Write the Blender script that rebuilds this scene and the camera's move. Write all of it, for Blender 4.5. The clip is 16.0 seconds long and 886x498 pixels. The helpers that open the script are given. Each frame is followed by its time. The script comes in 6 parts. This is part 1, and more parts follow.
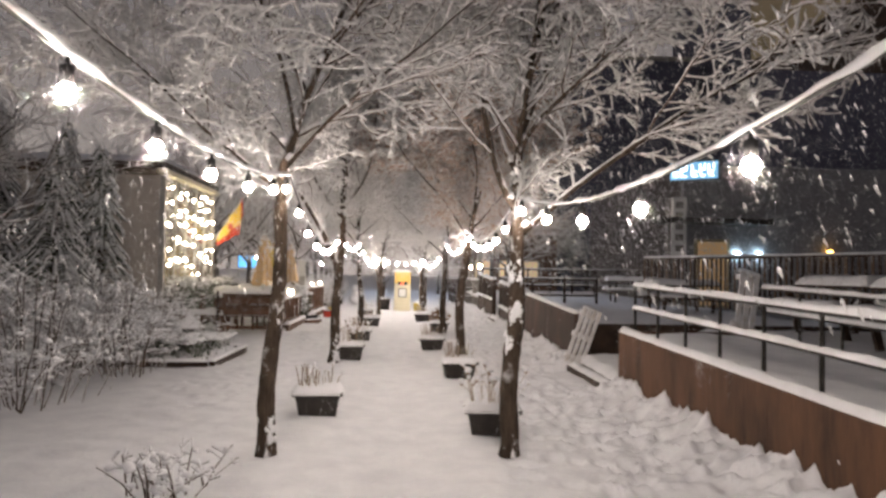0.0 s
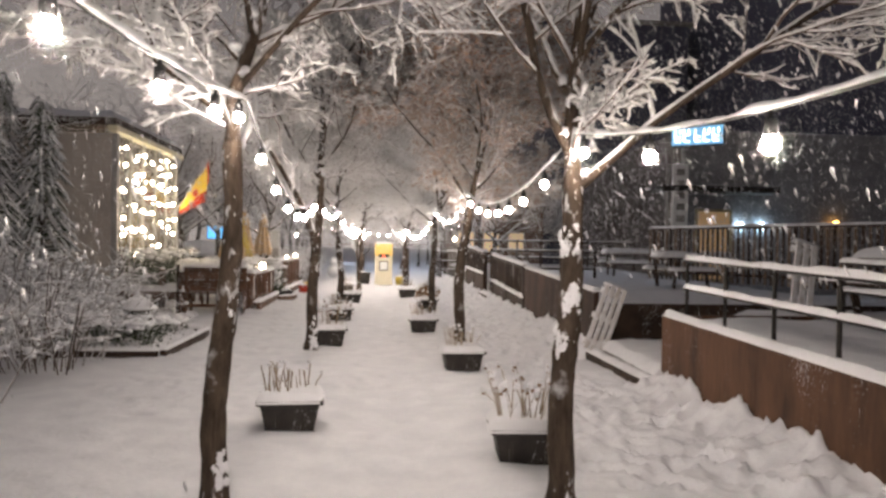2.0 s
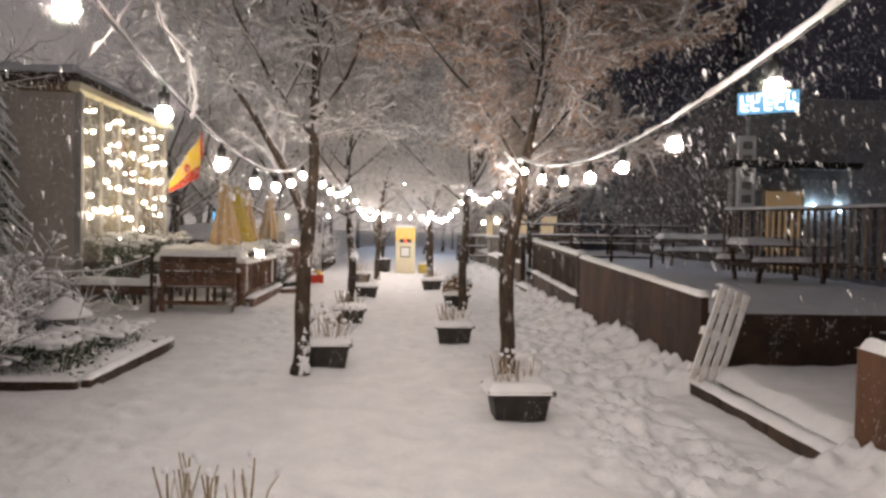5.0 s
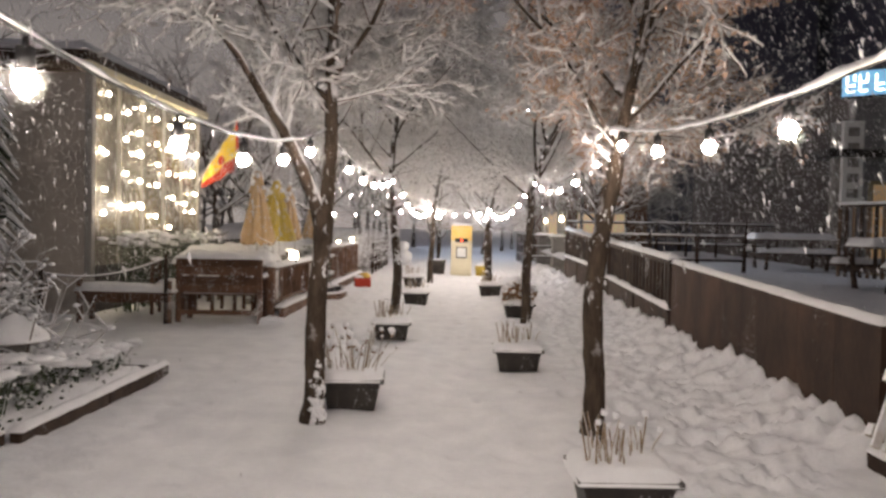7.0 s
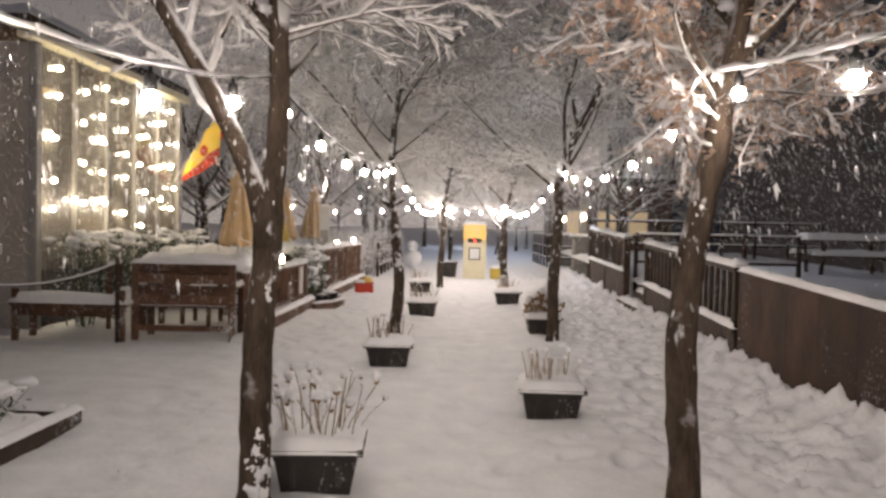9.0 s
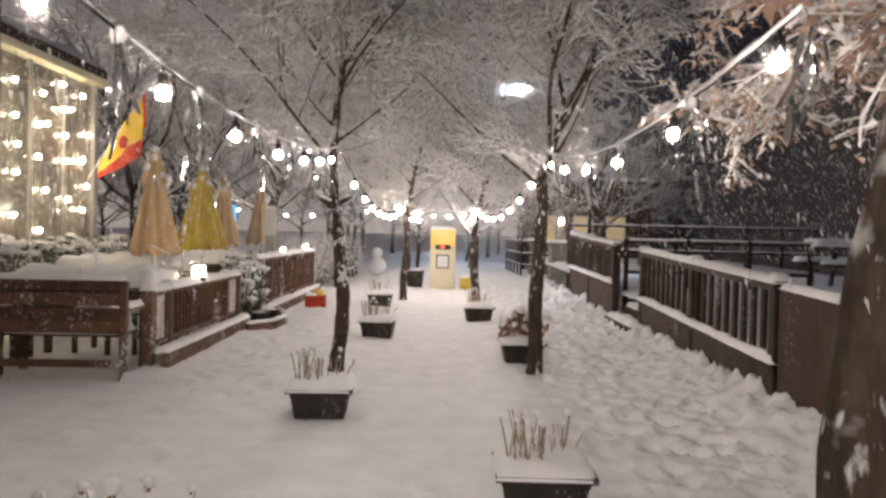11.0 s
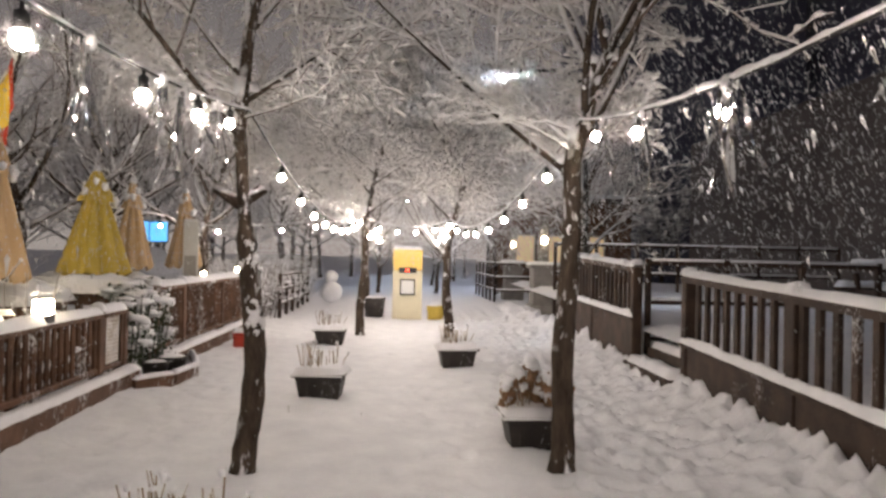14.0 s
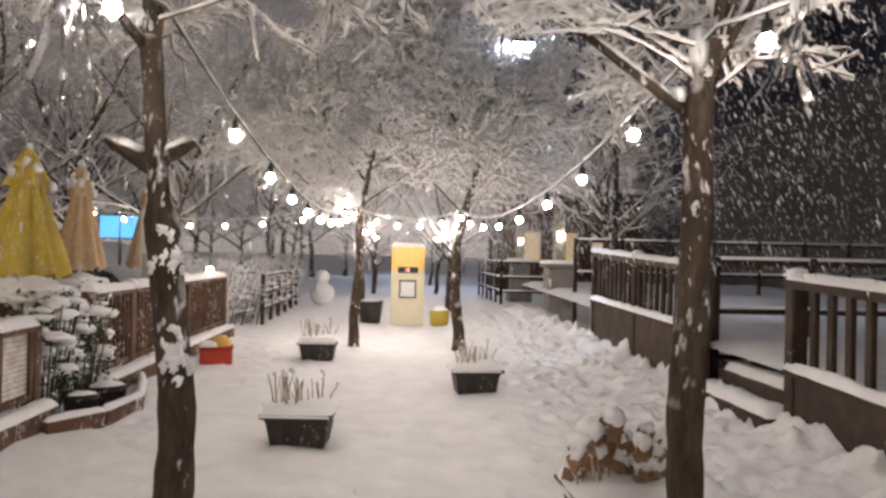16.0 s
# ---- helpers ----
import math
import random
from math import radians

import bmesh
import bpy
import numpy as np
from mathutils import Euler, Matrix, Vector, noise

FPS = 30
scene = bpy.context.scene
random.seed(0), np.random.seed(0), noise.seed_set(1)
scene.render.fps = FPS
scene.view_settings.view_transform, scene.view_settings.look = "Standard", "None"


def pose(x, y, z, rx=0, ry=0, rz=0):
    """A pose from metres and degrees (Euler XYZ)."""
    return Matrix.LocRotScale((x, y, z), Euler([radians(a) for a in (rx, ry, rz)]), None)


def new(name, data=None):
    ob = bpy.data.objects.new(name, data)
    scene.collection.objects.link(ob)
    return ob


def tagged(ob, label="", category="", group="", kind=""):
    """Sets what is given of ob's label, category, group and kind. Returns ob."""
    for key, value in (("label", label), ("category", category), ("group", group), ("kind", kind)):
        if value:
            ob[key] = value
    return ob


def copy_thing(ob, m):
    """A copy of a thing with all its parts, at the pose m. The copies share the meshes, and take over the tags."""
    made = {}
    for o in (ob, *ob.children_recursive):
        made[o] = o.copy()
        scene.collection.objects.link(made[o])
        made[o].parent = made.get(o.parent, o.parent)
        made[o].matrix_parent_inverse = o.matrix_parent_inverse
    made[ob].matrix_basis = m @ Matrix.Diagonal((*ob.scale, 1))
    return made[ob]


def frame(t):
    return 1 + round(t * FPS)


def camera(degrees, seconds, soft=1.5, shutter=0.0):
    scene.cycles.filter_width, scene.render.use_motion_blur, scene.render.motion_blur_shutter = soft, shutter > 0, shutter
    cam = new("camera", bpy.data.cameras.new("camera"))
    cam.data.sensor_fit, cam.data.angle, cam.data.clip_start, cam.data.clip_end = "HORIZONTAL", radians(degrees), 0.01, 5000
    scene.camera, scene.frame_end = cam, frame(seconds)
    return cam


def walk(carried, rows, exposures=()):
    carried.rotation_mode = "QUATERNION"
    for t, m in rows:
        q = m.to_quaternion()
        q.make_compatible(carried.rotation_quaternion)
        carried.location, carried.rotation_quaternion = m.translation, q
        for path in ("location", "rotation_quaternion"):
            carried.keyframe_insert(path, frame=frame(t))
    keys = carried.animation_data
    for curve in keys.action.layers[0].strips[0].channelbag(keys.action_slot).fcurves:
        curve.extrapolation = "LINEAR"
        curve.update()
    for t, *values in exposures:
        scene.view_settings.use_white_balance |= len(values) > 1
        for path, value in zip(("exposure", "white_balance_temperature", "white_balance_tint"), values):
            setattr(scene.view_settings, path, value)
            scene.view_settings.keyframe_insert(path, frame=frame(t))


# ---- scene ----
cam = camera(61.5, 16.0, soft=2.8)
METRES, EYE, TILT, LEAN, TURN = 15.5, 1.48, 1.25, 0.0, -3.1
ROWS = [
    (0.0, 0.0, 0.0, 0.0, -0.01, 0.65, -0.95),
    (0.5, 0.0003, 0.028, 0.0001, -1.31, 0.67, -1.02),
    (1.0, -0.0059, 0.0585, -0.0017, -1.65, 0.52, -1.07),
    (1.5, -0.0102, 0.0882, -0.0025, -1.8, -0.77, -0.96),
    (2.0, -0.0177, 0.1193, -0.0038, -1.8, -1.46, -1.02),
    (2.5, -0.0194, 0.1527, -0.0062, -1.74, -1.66, -1.06),
    (3.0, -0.0218, 0.1866, -0.0066, -1.63, -1.97, -1.01),
    (3.5, -0.0181, 0.2188, -0.0069, -1.29, -2.28, -0.87),
    (4.0, -0.0171, 0.2494, -0.007, -1.16, -2.33, -1.12),
    (4.5, -0.0226, 0.2793, -0.0064, -0.87, -2.61, -1.16),
    (7.0, -0.0254, 0.4391, -0.0102, 4.47, -2.94, -1.07),
    (7.5, -0.0273, 0.4687, -0.0104, 4.8, -2.94, -1.15),
    (8.0, -0.0301, 0.4997, -0.0111, 5.54, -3.04, -1.13),
    (10.5, -0.035, 0.6545, -0.0162, 4.08, -2.94, -1.09),
    (11.0, -0.034, 0.6862, -0.0163, 3.23, -2.56, -1.17),
    (11.5, -0.0337, 0.7169, -0.0176, 2.56, -1.31, -1.21),
    (12.0, -0.0351, 0.7476, -0.0192, 1.49, -0.95, -1.22),
    (12.5, -0.0399, 0.7773, -0.0217, 1.34, -0.83, -1.24),
    (13.0, -0.0424, 0.8089, -0.0235, 0.85, -0.74, -1.21),
    (13.5, -0.0462, 0.8399, -0.0238, 0.44, -0.68, -1.18),
    (14.0, -0.0495, 0.8709, -0.024, 0.25, -0.74, -1.22),
    (14.5, -0.0537, 0.9015, -0.0235, -0.09, -0.73, -1.34),
    (15.0, -0.0588, 0.9335, -0.0251, -0.2, -0.78, -1.29),
    (15.5, -0.0598, 0.9648, -0.0269, -0.21, -0.75, -1.17),
    (16.0, -0.0633, 0.9944, -0.0277, -0.18, -0.85, -1.21),
]
walk(cam, [(t, pose(0, 0, EYE, TILT, LEAN, TURN) @ pose(METRES * x, METRES * y, METRES * z, 90 + pitch, roll, yaw)) for t, x, y, z, yaw, pitch, roll in ROWS],
     exposures=[(0.0, 0.38), (2.0, 0.35), (4.5, 0.25), (7.0, 0.16), (16.0, 0.12)])

# ---------------- world ----------------
world = bpy.data.worlds.new("night_sky")
scene.world = world
world.use_nodes = True
wn, wl = world.node_tree.nodes, world.node_tree.links
bg = wn["Background"]
# low cloud lit by the town: warm and brighter near the horizon, cooler overhead
w_co, w_sep, w_ramp = wn.new("ShaderNodeTexCoord"), wn.new("ShaderNodeSeparateXYZ"), wn.new("ShaderNodeValToRGB")
wl.new(w_co.outputs["Generated"], w_sep.inputs[0])
wl.new(w_sep.outputs[2], w_ramp.inputs[0])
w_ramp.color_ramp.elements[0].position, w_ramp.color_ramp.elements[1].position = 0.0, 0.42
w_ramp.color_ramp.elements[0].color = (0.33, 0.286, 0.262, 1)
w_ramp.color_ramp.elements[1].color = (0.072, 0.067, 0.073, 1)
wl.new(w_ramp.outputs[0], bg.inputs[0])
bg.inputs[1].default_value = 1.0

BULB_POWER = 375.0


# ---------------- materials ----------------
def mat(name, c1, c2=None, rough=0.6, metal=0.0, scale=8.0, bump=0.2, fine=60.0, spec=0.5, stretch=(1, 1, 1), vary=0.0):
    m = bpy.data.materials.new(name)
    m.use_nodes = True
    n, l = m.node_tree.nodes, m.node_tree.links
    b = n["Principled BSDF"]
    b.inputs["Roughness"].default_value = rough
    b.inputs["Metallic"].default_value = metal
    b.inputs["Specular IOR Level"].default_value = spec
    c2 = c2 or tuple(v * 0.7 for v in c1)
    tc = n.new("ShaderNodeTexCoord")
    mp = n.new("ShaderNodeMapping")
    mp.inputs["Scale"].default_value = stretch
    l.new(tc.outputs["Object"], mp.inputs[0])
    a = n.new("ShaderNodeTexNoise")
    a.inputs["Scale"].default_value, a.inputs["Detail"].default_value = scale, 5
    l.new(mp.outputs[0], a.inputs["Vector"])
    f = n.new("ShaderNodeTexNoise")
    f.inputs["Scale"].default_value, f.inputs["Detail"].default_value = fine, 4
    l.new(mp.outputs[0], f.inputs["Vector"])
    add = n.new("ShaderNodeMath")
    add.operation = "MULTIPLY_ADD"
    l.new(f.outputs[0], add.inputs[0])
    add.inputs[1].default_value = 0.35
    l.new(a.outputs[0], add.inputs[2])
    r = n.new("ShaderNodeValToRGB")
    r.color_ramp.elements[0].position, r.color_ramp.elements[1].position = 0.45, 0.9
    r.color_ramp.elements[0].color, r.color_ramp.elements[1].color = (*c2, 1), (*c1, 1)
    l.new(add.outputs[0], r.inputs[0])
    out = r.outputs[0]
    if vary:
        oi = n.new("ShaderNodeObjectInfo")
        hs = n.new("ShaderNodeHueSaturation")
        mr = n.new("ShaderNodeMapRange")
        mr.inputs[3].default_value, mr.inputs[4].default_value = 1 - vary, 1 + vary
        l.new(oi.outputs["Random"], mr.inputs[0])
        l.new(mr.outputs[0], hs.inputs["Value"])
        l.new(out, hs.inputs["Color"])
        out = hs.outputs[0]
    l.new(out, b.inputs["Base Color"])
    if bump:
        bp = n.new("ShaderNodeBump")
        bp.inputs["Strength"].default_value, bp.inputs["Distance"].default_value = bump, 0.02
        l.new(add.outputs[0], bp.inputs["Height"])
        l.new(bp.outputs[0], b.inputs["Normal"])
    return m


def snowed(m, low=0.25, high=0.55, grain=14.0, colour=(0.86, 0.86, 0.88)):
    """Fresh snow lying on whatever faces up, broken by a noise."""
    n, l = m.node_tree.nodes, m.node_tree.links
    b = n["Principled BSDF"]
    src = b.inputs["Base Color"].links[0].from_socket
    g = n.new("ShaderNodeNewGeometry")
    sx = n.new("ShaderNodeSeparateXYZ")
    l.new(g.outputs["Normal"], sx.inputs[0])
    tc = n.new("ShaderNodeTexCoord")
    ns = n.new("ShaderNodeTexNoise")
    ns.inputs["Scale"].default_value, ns.inputs["Detail"].default_value = grain, 3
    l.new(tc.outputs["Object"], ns.inputs["Vector"])
    ad = n.new("ShaderNodeMath")
    ad.operation = "MULTIPLY_ADD"
    l.new(ns.outputs[0], ad.inputs[0])
    ad.inputs[1].default_value = 0.8
    l.new(sx.outputs[2], ad.inputs[2])
    mr = n.new("ShaderNodeMapRange")
    mr.inputs[1].default_value, mr.inputs[2].default_value = low + 0.4, high + 0.4
    l.new(ad.outputs[0], mr.inputs[0])
    mx = n.new("ShaderNodeMix")
    mx.data_type = "RGBA"
    l.new(mr.outputs[0], mx.inputs["Factor"])
    l.new(src, mx.inputs["A"])
    mx.inputs["B"].default_value = (*colour, 1)
    l.new(mx.outputs["Result"], b.inputs["Base Color"])
    return m


def frosted(m, patch=3.0, grain=30.0, cover=0.5, stretch=(1, 1, 1), soft=0.06):
    """Driven snow stuck to upright faces: loose specks gathered in patches, standing a little proud."""
    n, l = m.node_tree.nodes, m.node_tree.links
    b = n["Principled BSDF"]
    src = b.inputs["Base Color"].links[0].from_socket
    tc, mp = n.new("ShaderNodeTexCoord"), n.new("ShaderNodeMapping")
    mp.inputs["Scale"].default_value = stretch
    l.new(tc.outputs["Object"], mp.inputs[0])
    big, small = n.new("ShaderNodeTexNoise"), n.new("ShaderNodeTexNoise")
    big.inputs["Scale"].default_value, big.inputs["Detail"].default_value = patch, 3
    small.inputs["Scale"].default_value, small.inputs["Detail"].default_value = grain, 4
    for q in (big, small):
        l.new(mp.outputs[0], q.inputs["Vector"])
    ad = n.new("ShaderNodeMath")
    ad.operation = "MULTIPLY_ADD"
    l.new(big.outputs[0], ad.inputs[0])
    ad.inputs[1].default_value = 1.1
    l.new(small.outputs[0], ad.inputs[2])
    mr = n.new("ShaderNodeMapRange")
    mr.inputs[1].default_value, mr.inputs[2].default_value = 1.45 - cover * 0.5, 1.45 - cover * 0.5 + soft
    l.new(ad.outputs[0], mr.inputs[0])
    mx = n.new("ShaderNodeMix")
    mx.data_type = "RGBA"
    l.new(mr.outputs[0], mx.inputs["Factor"])
    l.new(src, mx.inputs["A"])
    mx.inputs["B"].default_value = (0.84, 0.84, 0.86, 1)
    l.new(mx.outputs["Result"], b.inputs["Base Color"])
    bp = n.new("ShaderNodeBump")
    bp.inputs["Strength"].default_value, bp.inputs["Distance"].default_value = 0.7, 0.012
    l.new(mr.outputs[0], bp.inputs["Height"])
    if b.inputs["Normal"].links:
        l.new(b.inputs["Normal"].links[0].from_socket, bp.inputs["Normal"])
    l.new(bp.outputs[0], b.inputs["Normal"])
    return m


def glow(name, colour, strength):
    m = bpy.data.materials.new(name)
    m.use_nodes = True
    b = m.node_tree.nodes["Principled BSDF"]
    b.inputs["Base Color"].default_value = (*colour, 1)
    b.inputs["Emission Color"].default_value = (*colour, 1)
    b.inputs["Emission Strength"].default_value = strength
    return m


SNOW = mat("snow", (0.86, 0.86, 0.88), (0.74, 0.74, 0.77), 0.75, 0, 3.5, 0.8, 24, 0.25)
SNOW_CAP = mat("snow_layer", (0.87, 0.87, 0.89), (0.8, 0.8, 0.82), 0.8, 0, 7, 0.4, 60, 0.2)
BARK = frosted(snowed(mat("bark", (0.1, 0.073, 0.054), (0.032, 0.024, 0.018), 0.92, 0, 16, 1.0, 70, 0.15, (1, 1, 0.3)), 0.16, 0.4, 7), 5.0, 32, 0.46, (1, 1, 0.4), 0.16)
TWIG = snowed(mat("twig_bark", (0.16, 0.12, 0.095), (0.07, 0.05, 0.04), 0.9, 0, 20, 0.3, 80, 0.2), -0.4, -0.02, 16)
SNOW_TWIG = mat("snow_on_twigs", (0.88, 0.87, 0.87), (0.76, 0.74, 0.73), 0.85, 0, 14, 0.3, 60, 0.15)
DRY_LEAF = snowed(mat("dry_leaf", (0.56, 0.42, 0.33), (0.4, 0.27, 0.2), 0.8, 0, 9, 0.2, 50, 0.2), -0.5, 0.25, 20)
TUB = frosted(mat("dark_tub", (0.045, 0.036, 0.03), (0.018, 0.015, 0.013), 0.55, 0, 6, 0.15, 70, 0.4), 4.0, 50, 0.34, (1, 1, 0.6), 0.3)
STEM = snowed(mat("dead_stem", (0.34, 0.25, 0.15), (0.17, 0.11, 0.06), 0.9, 0, 20, 0.3, 90, 0.2), -0.1, 0.5, 25)
RUST = mat("rusted_steel", (0.14, 0.068, 0.036), (0.045, 0.024, 0.015), 0.8, 0.1, 3.0, 0.4, 26, 0.3, (1, 1, 0.25))
frosted(RUST, 1.6, 60, 0.36, (1, 1, 0.45), 0.3)
TERRACE = frosted(mat("stained_board", (0.065, 0.034, 0.022), (0.024, 0.014, 0.01), 0.8, 0, 3.0, 0.4, 30, 0.3, (1, 1, 0.5), 0.15), 1.6, 60, 0.34, (1, 1, 0.45), 0.3)
DARKWOOD = frosted(mat("dark_wood", (0.06, 0.036, 0.024), (0.022, 0.014, 0.01), 0.75, 0, 5, 0.4, 50, 0.3, (1, 1, 1), 0.25), 3.0, 60, 0.34, (1, 1, 0.5), 0.3)
BROWNWOOD = frosted(mat("brown_wood", (0.16, 0.085, 0.052), (0.07, 0.04, 0.026), 0.75, 0, 5, 0.4, 50, 0.3, (1, 1, 1), 0.2), 3.0, 50, 0.54, (1, 1, 0.6), 0.25)
PALEWOOD = snowed(mat("pale_wood", (0.6, 0.54, 0.47), (0.36, 0.3, 0.24), 0.75, 0, 6, 0.3, 50, 0.3, (1, 1, 1), 0.15), -0.1, 0.3, 8)
IRON = mat("dark_iron", (0.05, 0.045, 0.04), (0.02, 0.018, 0.016), 0.5, 0.6, 10, 0.2, 70, 0.4)
CABLE = mat("cable_rubber", (0.03, 0.03, 0.03), (0.015, 0.015, 0.015), 0.6, 0, 10, 0.1, 60)
BULB = glow("bulb_glass_lit", (1.0, 0.87, 0.77), BULB_POWER)
FAIRY = glow("fairy_light", (1.0, 0.84, 0.6), 52.0)
WARM_LAMP = glow("warm_lamp", (1.0, 0.82, 0.55), 45.0)
STREET = glow("street_lamp_lit", (0.72, 0.82, 1.0), 950.0)
YELLOW = snowed(mat("yellow_canvas", (0.6, 0.45, 0.1), (0.46, 0.34, 0.065), 0.85, 0, 5, 0.3, 80, 0.2), 0.5, 0.85, 6)
BEIGE = snowed(mat("beige_canvas", (0.62, 0.45, 0.27), (0.52, 0.36, 0.2), 0.85, 0, 5, 0.3, 80, 0.2), 0.3, 0.62, 6)
FRAME = mat("pale_frame", (0.42, 0.4, 0.37), (0.32, 0.3, 0.28), 0.5, 0, 3, 0.1, 50)
CREAM = mat("cream_panel", (0.72, 0.66, 0.48), (0.62, 0.56, 0.4), 0.5, 0, 3, 0.05, 60)
ORANGE = mat("orange_panel", (0.8, 0.56, 0.16), (0.74, 0.5, 0.12), 0.5, 0, 3, 0.05, 60)
BLACK = mat("black_plastic", (0.02, 0.02, 0.02), (0.01, 0.01, 0.01), 0.4, 0, 5, 0.05, 50)
WHITE = mat("white_paint", (0.75, 0.75, 0.73), (0.6, 0.6, 0.58), 0.5, 0, 3, 0.1, 50)
RED = mat("red_cloth", (0.5, 0.07, 0.045), (0.4, 0.05, 0.03), 0.8, 0, 6, 0.2, 60, 0.2)
FLAG_Y = mat("yellow_cloth", (0.8, 0.58, 0.1), (0.72, 0.5, 0.07), 0.8, 0, 6, 0.2, 60, 0.2)
WALLPAINT = mat("dark_render", (0.105, 0.09, 0.085), (0.07, 0.06, 0.058), 0.85, 0, 1.5, 0.3, 30)
EAVE = mat("khaki_eave", (0.36, 0.3, 0.19), (0.28, 0.235, 0.145), 0.7, 0, 1.5, 0.1, 30)
STONE = mat("grey_stone", (0.3, 0.28, 0.26), (0.18, 0.17, 0.16), 0.85, 0, 4, 0.5, 40, 0.3, (1, 1, 1), 0.15)
BUSH = snowed(mat("bush_twig", (0.13, 0.09, 0.06), (0.05, 0.035, 0.025), 0.9, 0, 20, 0.3, 80, 0.2), -0.2, 0.35, 12)
EVERGREEN = snowed(mat("evergreen_leaf", (0.06, 0.08, 0.035), (0.025, 0.035, 0.015), 0.7, 0, 8, 0.3, 60), 0.15, 0.7, 9)


def glass(name, colour=(0.9, 0.9, 0.9), rough=0.15):
    m = bpy.data.materials.new(name)
    m.use_nodes = True
    b = m.node_tree.nodes["Principled BSDF"]
    b.inputs["Base Color"].default_value = (*colour, 1)
    b.inputs["Roughness"].default_value = rough
    b.inputs["Transmission Weight"].default_value = 0.85
    b.inputs["IOR"].default_value = 1.3
    return m


def halo_glass(name, halo):
    """Thin clear shell that scatters a little light, to imitate a glow round a lamp."""
    m = bpy.data.materials.new(name)
    m.use_nodes = True
    n, l = m.node_tree.nodes, m.node_tree.links
    n.remove(n["Principled BSDF"])
    clear, scatter, mix = n.new("ShaderNodeBsdfTransparent"), n.new("ShaderNodeBsdfTranslucent"), n.new("ShaderNodeMixShader")
    scatter.inputs[0].default_value = (0.95, 0.93, 0.9, 1)
    mix.inputs[0].default_value = halo
    l.new(clear.outputs[0], mix.inputs[1])
    l.new(scatter.outputs[0], mix.inputs[2])
    l.new(mix.outputs[0], n["Material Output"].inputs[0])
    return m


BULB_HALO = halo_glass("bulb_halo", 0.004)
PANE = glass("window_glass", (0.75, 0.72, 0.66), 0.08)
TINSEL = mat("silver_foil", (0.85, 0.85, 0.85), (0.6, 0.6, 0.6), 0.12, 0.95, 8, 0.6, 30)


